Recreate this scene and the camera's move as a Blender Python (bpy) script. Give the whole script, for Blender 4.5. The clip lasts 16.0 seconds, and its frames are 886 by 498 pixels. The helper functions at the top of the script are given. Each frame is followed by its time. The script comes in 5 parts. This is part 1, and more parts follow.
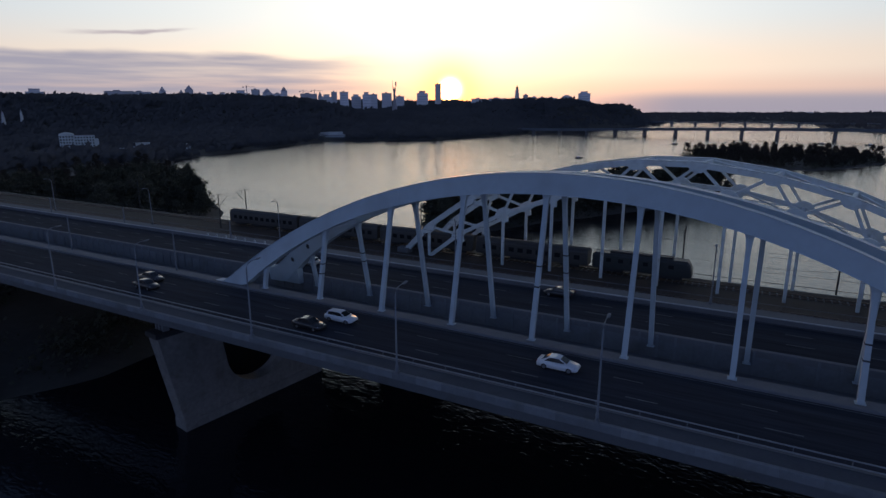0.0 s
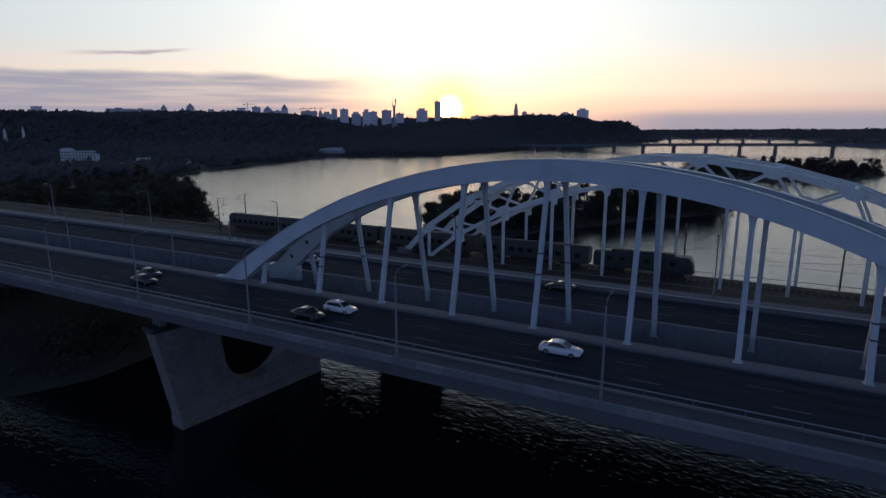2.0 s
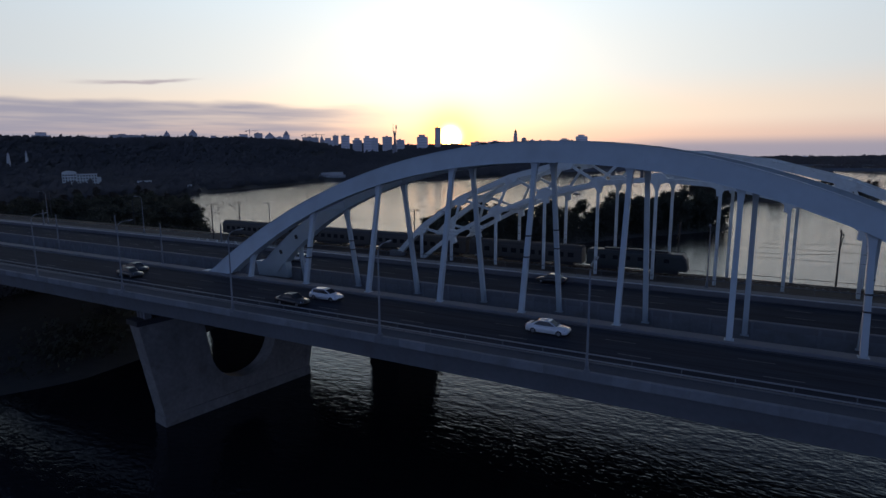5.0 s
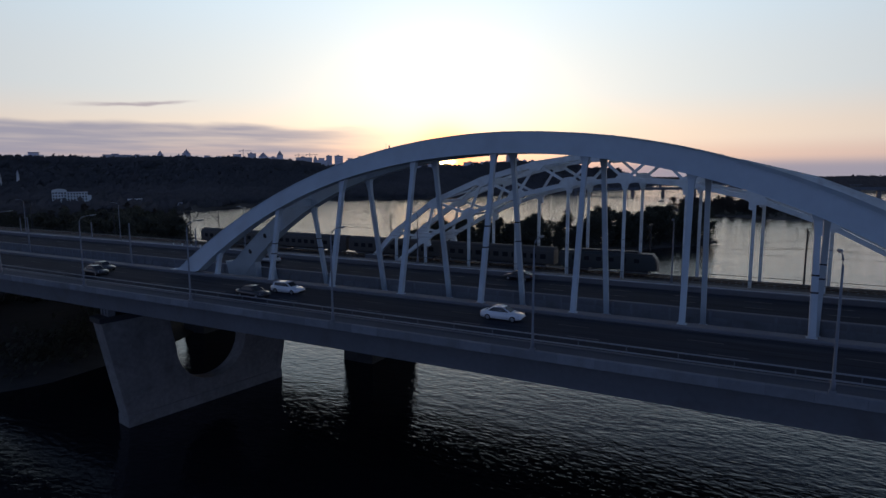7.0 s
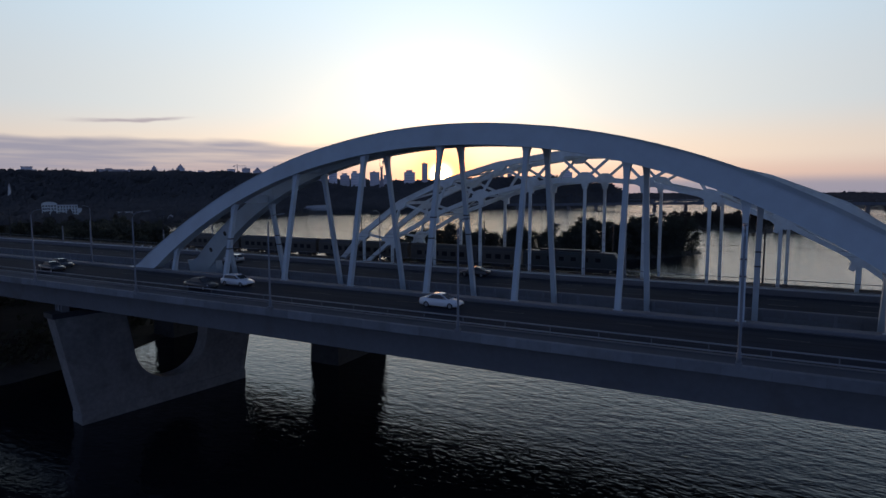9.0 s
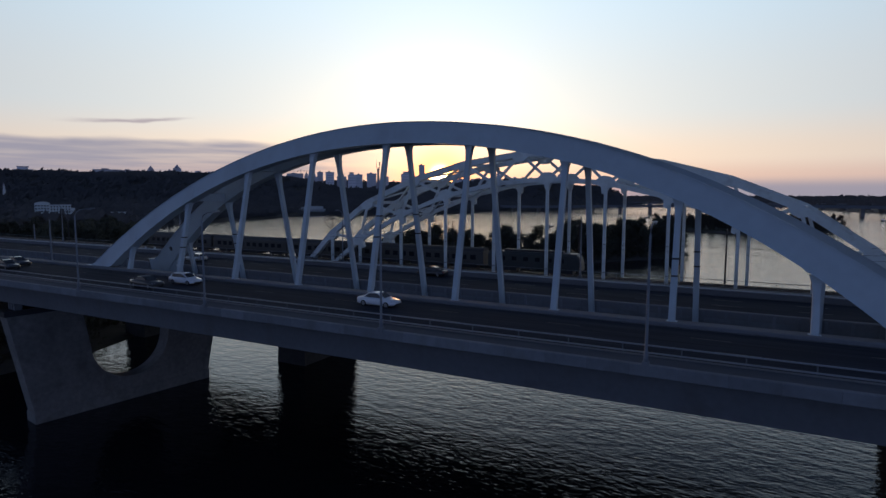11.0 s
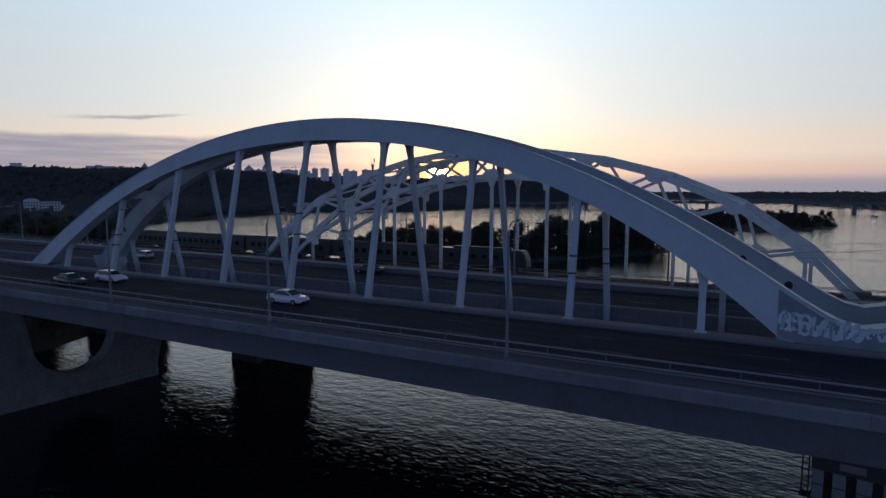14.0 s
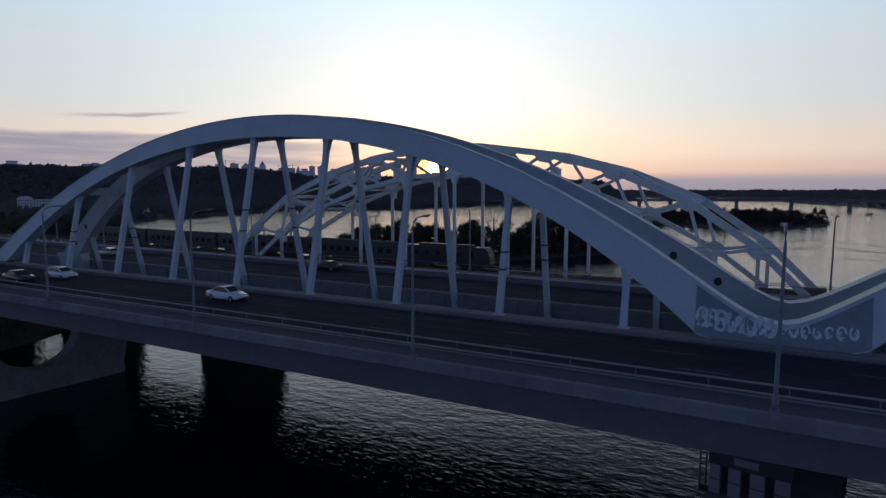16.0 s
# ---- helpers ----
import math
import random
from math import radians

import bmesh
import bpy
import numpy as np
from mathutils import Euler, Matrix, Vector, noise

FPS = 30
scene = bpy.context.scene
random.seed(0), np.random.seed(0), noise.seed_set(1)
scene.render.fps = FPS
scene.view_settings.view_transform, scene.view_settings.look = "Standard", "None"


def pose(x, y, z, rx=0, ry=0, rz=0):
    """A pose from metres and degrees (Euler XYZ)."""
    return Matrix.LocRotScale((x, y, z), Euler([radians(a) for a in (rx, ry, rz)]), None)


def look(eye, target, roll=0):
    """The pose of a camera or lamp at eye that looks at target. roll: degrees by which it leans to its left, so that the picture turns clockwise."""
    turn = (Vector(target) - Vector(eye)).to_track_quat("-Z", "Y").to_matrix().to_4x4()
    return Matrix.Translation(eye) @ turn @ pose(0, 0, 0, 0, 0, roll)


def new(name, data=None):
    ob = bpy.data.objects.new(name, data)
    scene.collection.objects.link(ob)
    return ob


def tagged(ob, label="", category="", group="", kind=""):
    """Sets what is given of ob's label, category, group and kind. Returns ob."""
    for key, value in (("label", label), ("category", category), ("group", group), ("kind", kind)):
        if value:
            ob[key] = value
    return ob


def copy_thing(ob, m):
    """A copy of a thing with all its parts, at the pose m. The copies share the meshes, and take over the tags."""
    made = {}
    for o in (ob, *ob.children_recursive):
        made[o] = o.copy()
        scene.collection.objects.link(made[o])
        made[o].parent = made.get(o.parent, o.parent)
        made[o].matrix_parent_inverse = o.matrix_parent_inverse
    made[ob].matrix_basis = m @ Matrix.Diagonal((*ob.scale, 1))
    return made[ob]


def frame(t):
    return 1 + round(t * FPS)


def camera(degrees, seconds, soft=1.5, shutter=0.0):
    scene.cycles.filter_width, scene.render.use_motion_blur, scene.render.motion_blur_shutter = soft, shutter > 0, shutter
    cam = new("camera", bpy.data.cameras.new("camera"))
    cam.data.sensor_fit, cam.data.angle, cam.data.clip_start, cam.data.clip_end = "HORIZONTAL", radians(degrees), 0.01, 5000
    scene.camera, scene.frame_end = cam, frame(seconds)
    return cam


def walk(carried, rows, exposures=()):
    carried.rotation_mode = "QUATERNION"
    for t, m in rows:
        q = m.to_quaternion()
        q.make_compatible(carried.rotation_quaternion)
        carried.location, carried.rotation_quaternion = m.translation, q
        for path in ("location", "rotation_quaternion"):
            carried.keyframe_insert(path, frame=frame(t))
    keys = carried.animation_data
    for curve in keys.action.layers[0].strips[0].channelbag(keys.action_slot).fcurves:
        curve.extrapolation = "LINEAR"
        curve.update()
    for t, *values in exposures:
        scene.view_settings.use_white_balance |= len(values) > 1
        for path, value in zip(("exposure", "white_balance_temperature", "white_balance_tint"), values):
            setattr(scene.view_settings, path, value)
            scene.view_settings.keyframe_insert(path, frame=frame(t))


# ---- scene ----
cam = camera(74.8, 16.0)

PATH = [
    (0, (76.96, -63.074, 27.497), (76.034, -61.366, 27.022), -0.1),
    (0.5, (77.016, -63.128, 26.697), (76.088, -61.417, 26.234), -0.2),
    (1, (77.019, -63.198, 25.765), (76.09, -61.484, 25.317), -0.2),
    (1.5, (77.002, -63.264, 24.784), (76.072, -61.547, 24.352), -0.2),
    (2, (76.983, -63.304, 23.818), (76.052, -61.584, 23.402), -0.2),
    (2.5, (76.995, -63.308, 22.906), (76.062, -61.585, 22.505), -0.2),
    (3, (77.105, -63.269, 22.017), (76.172, -61.543, 21.63), -0.2),
    (5.5, (79.195, -62.208, 17.518), (78.255, -60.47, 17.212), -0.2),
    (6, (80.117, -61.857, 16.622), (79.181, -60.113, 16.334), -0.2),
    (6.5, (81.208, -61.468, 15.73), (80.275, -59.72, 15.459), -0.2),
    (7, (82.428, -61.041, 14.849), (81.498, -59.289, 14.596), -0.2),
    (7.5, (83.746, -60.573, 13.989), (82.818, -58.817, 13.753), -0.2),
    (8, (85.144, -60.055, 13.173), (84.218, -58.296, 12.953), -0.2),
    (8.5, (86.572, -59.479, 12.458), (85.648, -57.717, 12.251), -0.1),
    (9, (87.971, -58.836, 11.911), (87.05, -57.071, 11.713), -0.1),
    (11.5, (94.8, -54.783, 11.545), (93.883, -53.016, 11.353), 0.2),
    (12, (96.181, -54.049, 11.586), (95.265, -52.282, 11.39), 0.2),
    (12.5, (97.559, -53.338, 11.652), (96.644, -51.571, 11.453), 0.2),
    (13, (98.92, -52.643, 11.679), (98.007, -50.875, 11.478), 0.2),
    (13.5, (100.269, -51.958, 11.673), (99.356, -50.19, 11.47), 0.1),
    (14, (101.611, -51.277, 11.652), (100.698, -49.509, 11.448), 0.1),
    (14.5, (102.948, -50.59, 11.623), (102.034, -48.823, 11.416), 0.1),
    (15, (104.292, -49.896, 11.584), (103.379, -48.128, 11.376), 0.1),
    (15.5, (105.689, -49.189, 11.54), (104.777, -47.421, 11.332), 0.1),
    (16, (107.224, -48.462, 11.51), (106.313, -46.694, 11.299), 0.1),
]
walk(cam, [(t, look(eye, target, roll)) for t, eye, target, roll in PATH], [(0, 0.14), (3, 0.12), (5.5, 0.04), (8, 0.0), (16, 0.0)])

# ---------------------------------------------------------------- world, sun
SUN_DIR = Vector((-0.4655, 0.8845, 0.0285)).normalized()
SUN_EL = math.asin(SUN_DIR.z)
SUN_AZ = math.atan2(SUN_DIR.x, SUN_DIR.y)      # clockwise from +y


def build_world():
    world = bpy.data.worlds.new("dusk_sky")
    scene.world = world
    world.use_nodes = True
    nt = world.node_tree
    n, l = nt.nodes, nt.links
    n.clear()
    out = n.new("ShaderNodeOutputWorld")
    bg = n.new("ShaderNodeBackground")
    l.new(bg.outputs[0], out.inputs[0])
    tc = n.new("ShaderNodeTexCoord")

    def math_node(op, a, b=None, clamp=False):
        m = n.new("ShaderNodeMath")
        m.operation = op
        m.use_clamp = clamp
        for i, v in enumerate((a, b)):
            if v is None:
                continue
            if isinstance(v, (int, float)):
                m.inputs[i].default_value = v
            else:
                l.new(v, m.inputs[i])
        return m.outputs[0]

    def mix(kind, fac, a, b):
        m = n.new("ShaderNodeMix")
        m.data_type = "RGBA"
        m.blend_type = kind
        for i, v in ((0, fac), (6, a), (7, b)):
            if isinstance(v, (int, float)):
                m.inputs[i].default_value = v
            elif isinstance(v, tuple):
                m.inputs[i].default_value = (*v, 1)
            else:
                l.new(v, m.inputs[i])
        return m.outputs[2]

    def ramp(fac, stops):
        r = n.new("ShaderNodeValToRGB")
        r.color_ramp.interpolation = "EASE"
        els = r.color_ramp.elements
        while len(els) < len(stops):
            els.new(0.5)
        for e, (p, c) in zip(els, stops):
            e.position, e.color = p, (*c, 1)
        l.new(fac, r.inputs[0])
        return r.outputs[0]

    sky = n.new("ShaderNodeTexSky")
    sky.sky_type = "NISHITA"
    sky.sun_disc = False
    sky.sun_elevation = SUN_EL
    sky.sun_rotation = SUN_AZ
    sky.air_density, sky.dust_density, sky.ozone_density = 1.0, 1.6, 2.0
    base = mix("MULTIPLY", 1.0, sky.outputs[0], (SKY_GAIN, SKY_GAIN, SKY_GAIN))

    sep = n.new("ShaderNodeSeparateXYZ")
    l.new(tc.outputs["Generated"], sep.inputs[0])
    up = sep.outputs[2]
    dot = n.new("ShaderNodeVectorMath")
    dot.operation = "DOT_PRODUCT"
    l.new(tc.outputs["Generated"], dot.inputs[0])
    dot.inputs[1].default_value = SUN_DIR
    cosine = dot.outputs["Value"]
    west = math_node("MULTIPLY_ADD", cosine, 0.5)
    west.node.inputs[2].default_value = 0.5            # 0 east, 1 towards the sun

    # twilight arch: bright and pale to the west, dim blue overhead and to the east
    height = math_node("MULTIPLY", math_node("MAXIMUM", up, 0.0), 2.0, True)
    west_side = ramp(height, [(0.0, (0.56, 0.40, 0.39)), (0.05, (0.78, 0.56, 0.46)), (0.12, (0.88, 0.73, 0.60)),
                              (0.28, (0.72, 0.76, 0.77)), (0.66, (0.65, 0.83, 0.97)), (0.75, (0.14, 0.20, 0.30)), (1.0, (0.044, 0.072, 0.148))])
    east_side = ramp(height, [(0.0, (0.207, 0.31, 0.62)), (0.3, (0.155, 0.233, 0.483)), (0.65, (0.078, 0.124, 0.285)), (1.0, (0.038, 0.064, 0.15))])
    belt = n.new("ShaderNodeMapRange")                  # the eastern sky is brightest opposite the sun
    l.new(cosine, belt.inputs[0])
    for i, v in ((1, 0.1), (2, -0.9), (3, 0.5), (4, 1.25)):
        belt.inputs[i].default_value = v
    east_side = mix("MULTIPLY", 1.0, east_side, belt.outputs[0])
    turn = math_node("POWER", west, 2.0)
    arch = mix("MIX", turn, east_side, west_side)

    # aureole round the sun
    def lobe(power, colour):
        p = math_node("POWER", math_node("MAXIMUM", cosine, 0.0), power)
        return mix("MULTIPLY", 1.0, p, colour)
    # low air takes the blue and green out of the glow
    thick = ramp(height, [(0.0, (0.55, 0.24, 0.12)), (0.08, (0.85, 0.48, 0.26)), (0.2, (1.0, 0.88, 0.70)), (0.35, (1.0, 1.0, 1.0))])
    total = mix("ADD", 1.0, base, arch)
    for power, colour in ((14.0, (0.22, 0.20, 0.15)), (70.0, (0.42, 0.38, 0.28))):
        total = mix("ADD", 1.0, total, mix("MULTIPLY", 1.0, lobe(power, colour), thick))
    warm = math_node("MULTIPLY", math_node("POWER", math_node("MAXIMUM", cosine, 0.0), 900.0), 1.0)
    total = mix("MULTIPLY", warm, total, (1.0, 0.55, 0.26))
    for power, colour in ((600.0, (0.8, 0.24, 0.06)), (3000.0, (5.0, 1.6, 0.25)), (16000.0, (40.0, 26.0, 10.0))):
        total = mix("ADD", 1.0, total, lobe(power, colour))

    # a smooth mauve cloud bank low in the south-west, with a thin wisp above it
    def smooth(v, lo, hi, a=0.0, c=1.0):
        m = n.new("ShaderNodeMapRange")
        m.interpolation_type = "SMOOTHSTEP"
        l.new(v, m.inputs[0])
        for i, x in ((1, lo), (2, hi), (3, a), (4, c)):
            m.inputs[i].default_value = x
        return m.outputs[0]

    def sky_noise(scale, detail, seed):
        mp = n.new("ShaderNodeMapping")
        mp.inputs["Scale"].default_value = scale
        mp.inputs["Location"].default_value = (seed, seed * 0.7, seed * 1.3)
        l.new(tc.outputs["Generated"], mp.inputs[0])
        no = n.new("ShaderNodeTexNoise")
        no.inputs["Scale"].default_value = 1.0
        no.inputs["Detail"].default_value = detail
        no.inputs["Roughness"].default_value = 0.5
        l.new(mp.outputs[0], no.inputs[0])
        return no.outputs[0]

    south = n.new("ShaderNodeVectorMath")
    south.operation = "DOT_PRODUCT"
    l.new(tc.outputs["Generated"], south.inputs[0])
    south.inputs[1].default_value = (-0.93, 0.36, 0.0)
    side = smooth(south.outputs["Value"], 0.76, 0.93)
    edge = sky_noise((3.5, 3.5, 16.0), 4.0, 1.7)
    lifted = math_node("ADD", up, math_node("MULTIPLY", math_node("SUBTRACT", edge, 0.5), 0.07))
    bank = math_node("MULTIPLY", smooth(lifted, 0.086, 0.068), smooth(up, 0.0, 0.03, 0.45, 1.0))
    streak = sky_noise((4.0, 4.0, 70.0), 4.0, 0.4)
    bank = math_node("MULTIPLY", bank, smooth(streak, 0.30, 0.62, 0.55, 1.0))
    bank = math_node("MULTIPLY", bank, side)
    total = mix("MIX", math_node("MULTIPLY", bank, 0.95), total, (0.32, 0.31, 0.39))
    tilted = math_node("ADD", up, math_node("MULTIPLY", math_node("SUBTRACT", south.outputs["Value"], 0.96), 0.33))
    tilted = math_node("ADD", tilted, math_node("MULTIPLY", math_node("SUBTRACT", sky_noise((14.0, 14.0, 60.0), 4.0, 2.9), 0.5), 0.012))
    wisp = math_node("MULTIPLY", smooth(tilted, 0.1045, 0.1085), smooth(tilted, 0.1130, 0.1085))
    wisp = math_node("MULTIPLY", wisp, math_node("MULTIPLY", smooth(south.outputs["Value"], 0.936, 0.958), smooth(south.outputs["Value"], 0.985, 0.968)))
    total = mix("MIX", math_node("MULTIPLY", wisp, 0.85), total, (0.42, 0.36, 0.40))
    # grey-mauve haze in the last degrees above the horizon
    low = smooth(up, 0.030, 0.009)
    far_off = smooth(cosine, 0.985, 0.93)
    total = mix("MIX", math_node("MULTIPLY", math_node("MULTIPLY", low, far_off), 0.8), total, (0.30, 0.30, 0.38))
    l.new(total, bg.inputs[0])
    bg.inputs[1].default_value = SKY_STRENGTH


SKY_GAIN, SKY_STRENGTH = 0.02, 1.0
build_world()
sun = new("sun", bpy.data.lights.new("sun", "SUN"))
sun.data.energy, sun.data.angle, sun.data.color = 0.2, radians(0.6), (1.0, 0.52, 0.24)
sun.matrix_world = look((0, 0, 0), tuple(-SUN_DIR))

# ---------------------------------------------------------------- materials


def material(name, colour, rough=0.7, metal=0.0, spread=0.18, scale=2.0, fine=25.0, bump=0.15, stain=None, stain_amount=0.0,
             vary=0.0, stretch=(1, 1, 1), depth=0.02, coat=0.0, spec=0.5):
    """A surface with broad mottling, fine grain, optional stains and relief; vary: brightness steps from piece to piece."""
    m = bpy.data.materials.new(name)
    m.use_nodes = True
    nt = m.node_tree
    n, l = nt.nodes, nt.links
    b = n["Principled BSDF"]
    b.inputs["Roughness"].default_value = rough
    b.inputs["Metallic"].default_value = metal
    b.inputs["Specular IOR Level"].default_value = spec
    b.inputs["Coat Weight"].default_value = coat
    tc = n.new("ShaderNodeTexCoord")
    mp = n.new("ShaderNodeMapping")
    mp.inputs["Scale"].default_value = stretch
    geo = n.new("ShaderNodeNewGeometry")
    l.new(geo.outputs["Position"], mp.inputs[0])

    def noise_tex(s, detail=4.0):
        t = n.new("ShaderNodeTexNoise")
        t.inputs["Scale"].default_value = s
        t.inputs["Detail"].default_value = detail
        l.new(mp.outputs[0], t.inputs[0])
        return t.outputs[0]

    big, small = noise_tex(scale / 10.0), noise_tex(fine / 10.0, 3.0)

    def mixed(kind, fac, a, c):
        x = n.new("ShaderNodeMix")
        x.data_type = "RGBA"
        x.blend_type = kind
        for i, v in ((0, fac), (6, a), (7, c)):
            if isinstance(v, (int, float)):
                x.inputs[i].default_value = v
            elif isinstance(v, tuple):
                x.inputs[i].default_value = (*v, 1)
            else:
                l.new(v, x.inputs[i])
        return x.outputs[2]

    dark = tuple(c * (1 - spread) for c in colour)
    light = tuple(min(1, c * (1 + spread)) for c in colour)
    col = mixed("MIX", big, dark, light)
    grain = n.new("ShaderNodeMapRange")
    grain.inputs[3].default_value, grain.inputs[4].default_value = 1 - spread * 0.8, 1 + spread * 0.8
    l.new(small, grain.inputs[0])
    col = mixed("MULTIPLY", 1.0, col, grain.outputs[0])
    if stain:
        r = n.new("ShaderNodeValToRGB")
        r.color_ramp.elements[0].position, r.color_ramp.elements[1].position = 0.52, 0.72
        l.new(noise_tex(scale / 4.0, 6.0), r.inputs[0])
        k = n.new("ShaderNodeMath")
        k.operation = "MULTIPLY"
        l.new(r.outputs[0], k.inputs[0])
        k.inputs[1].default_value = stain_amount
        col = mixed("MIX", k.outputs[0], col, stain)
    if vary:
        info = n.new("ShaderNodeObjectInfo")
        v = n.new("ShaderNodeMapRange")
        v.inputs[3].default_value, v.inputs[4].default_value = 1 - vary, 1 + vary
        l.new(info.outputs["Random"], v.inputs[0])
        col = mixed("MULTIPLY", 1.0, col, v.outputs[0])
    l.new(col, b.inputs["Base Color"])
    if bump:
        bp = n.new("ShaderNodeBump")
        bp.inputs["Strength"].default_value = bump
        bp.inputs["Distance"].default_value = depth
        l.new(small, bp.inputs["Height"])
        l.new(bp.outputs[0], b.inputs["Normal"])
    return m


def let_light_through(m, share):
    """Mixes in light that passes through thin leaves from behind."""
    n, l = m.node_tree.nodes, m.node_tree.links
    b, out = n["Principled BSDF"], n["Material Output"]
    thin = n.new("ShaderNodeBsdfTranslucent")
    l.new(b.inputs["Base Color"].links[0].from_socket, thin.inputs[0])
    mixer = n.new("ShaderNodeMixShader")
    mixer.inputs[0].default_value = share
    l.new(b.outputs[0], mixer.inputs[1])
    l.new(thin.outputs[0], mixer.inputs[2])
    l.new(mixer.outputs[0], out.inputs[0])


def water_material():
    m = bpy.data.materials.new("river_water")
    m.use_nodes = True
    nt = m.node_tree
    n, l = nt.nodes, nt.links
    b = n["Principled BSDF"]
    b.inputs["Base Color"].default_value = (0.010, 0.011, 0.015, 1)
    b.inputs["Roughness"].default_value = 0.05
    b.inputs["Specular Tint"].default_value = (0.87, 0.88, 1.0, 1)
    b.inputs["IOR"].default_value = 1.335
    geo = n.new("ShaderNodeNewGeometry")
    height = None
    for scale, turn, stretch, weight, detail in ((0.60, 25, (0.5, 1.0, 1), 0.27, 3.0), (1.6, 38, (0.55, 1.0, 1), 0.18, 3.0), (0.06, 15, (0.5, 0.8, 1), 0.4, 2.0)):
        mp = n.new("ShaderNodeMapping")
        mp.inputs["Rotation"].default_value = (0, 0, radians(turn))
        mp.inputs["Scale"].default_value = stretch
        l.new(geo.outputs["Position"], mp.inputs[0])
        t = n.new("ShaderNodeTexNoise")
        t.inputs["Scale"].default_value = scale
        t.inputs["Detail"].default_value = detail
        l.new(mp.outputs[0], t.inputs[0])
        k = n.new("ShaderNodeMath")
        k.operation = "MULTIPLY"
        k.inputs[1].default_value = weight
        l.new(t.outputs[0], k.inputs[0])
        if height is None:
            height = k.outputs[0]
        else:
            a = n.new("ShaderNodeMath")
            l.new(height, a.inputs[0])
            l.new(k.outputs[0], a.inputs[1])
            height = a.outputs[0]
    bp = n.new("ShaderNodeBump")
    # the open water upstream is more ruffled than the reach below the bridges
    split = n.new("ShaderNodeSeparateXYZ")
    l.new(geo.outputs["Position"], split.inputs[0])
    calm = n.new("ShaderNodeMapRange")
    l.new(split.outputs[1], calm.inputs[0])
    for i, v in ((1, 0.0), (2, 160.0), (3, 0.62), (4, 0.95)):
        calm.inputs[i].default_value = v
    l.new(calm.outputs[0], bp.inputs["Strength"])
    bp.inputs["Distance"].default_value = 0.5
    l.new(height, bp.inputs["Height"])
    l.new(bp.outputs[0], b.inputs["Normal"])
    return m


STEEL = material("blue_grey_steel_paint", (0.46, 0.53, 0.57), 0.5, 0.0, 0.10, 1.2, 12, 0.04, (0.30, 0.31, 0.33), 0.3, spec=0.45)
# rib paint darkened to carry the shade at the arch foot, with grime stains
FOOTPAINT = material("grimy_shaded_steel_paint", (0.23, 0.26, 0.29), 0.75, 0.0, 0.22, 3.0, 18, 0.06, (0.15, 0.15, 0.15), 0.5, spec=0.25)
RAILSTEEL = material("pale_grey_steel_paint", (0.70, 0.75, 0.74), 0.55, 0.0, 0.12, 2.0, 18, 0.05, (0.25, 0.19, 0.14), 0.3)
CONCRETE = material("weathered_concrete", (0.19, 0.20, 0.215), 0.9, 0, 0.22, 1.5, 22, 0.3, (0.12, 0.115, 0.105), 0.5, vary=0.12)
PIERC = material("stained_pier_concrete", (0.195, 0.185, 0.178), 0.9, 0, 0.4, 2.2, 16, 0.35, (0.12, 0.11, 0.10), 0.6)
OLDSTONE = material("dark_pier_masonry", (0.055, 0.052, 0.05), 0.95, 0, 0.35, 2.2, 16, 0.35, (0.03, 0.03, 0.03), 0.6)
ASPHALT = material("worn_asphalt", (0.043, 0.047, 0.060), 0.95, 0, 0.45, 9.0, 40, 0.3, (0.022, 0.022, 0.025), 0.6, stretch=(0.05, 1, 1), spec=0.06)
WALKWAY = material("footway_asphalt", (0.095, 0.10, 0.115), 0.9, 0, 0.2, 2, 40, 0.3, (0.06, 0.06, 0.06), 0.4, spec=0.2)
KERB = material("pale_kerb_concrete", (0.16, 0.163, 0.175), 0.9, 0, 0.2, 2, 30, 0.25, (0.18, 0.17, 0.16), 0.4, vary=0.1)
GIRDER = material("grey_steel_girder", (0.14, 0.15, 0.165), 0.7, 0, 0.2, 1.4, 18, 0.1, (0.10, 0.09, 0.08), 0.4)
ZINC = material("galvanised_steel", (0.27, 0.28, 0.30), 0.6, 0.5, 0.15, 5, 40, 0.05)
PALEDECK = material("pale_footway_concrete", (0.17, 0.175, 0.185), 0.9, 0, 0.2, 2, 30, 0.25, (0.2, 0.19, 0.18), 0.4)
COPING = material("pale_coping", (0.52, 0.53, 0.54), 0.85, 0, 0.2, 3, 30, 0.2, (0.3, 0.29, 0.28), 0.6)
RAILGREY = material("dull_railing_paint", (0.13, 0.14, 0.155), 0.7, 0.1, 0.2, 5, 40, 0.03)
LAMPGREY = material("grey_lamp_paint", (0.18, 0.195, 0.22), 0.5, 0.2, 0.1, 5, 40, 0.03)
DARKSTEEL = material("dark_steel", (0.045, 0.045, 0.05), 0.6, 0.3, 0.2, 4, 40, 0.05)
BALLAST = material("railway_ballast", (0.040, 0.032, 0.028), 0.95, 0, 0.35, 3, 60, 0.8, (0.04, 0.032, 0.028), 0.5, depth=0.06)
RAIL = material("worn_rail_steel", (0.16, 0.12, 0.10), 0.4, 0.8, 0.2, 6, 40, 0.05)
LINE = material("worn_road_paint", (0.16, 0.16, 0.16), 0.85, 0, 0.4, 12, 60, 0.1, (0.06, 0.06, 0.06), 0.9)
GROUND = material("river_bank_earth", (0.06, 0.054, 0.048), 0.95, 0, 0.35, 0.3, 4, 0.5, (0.09, 0.08, 0.06), 0.3, depth=0.3)
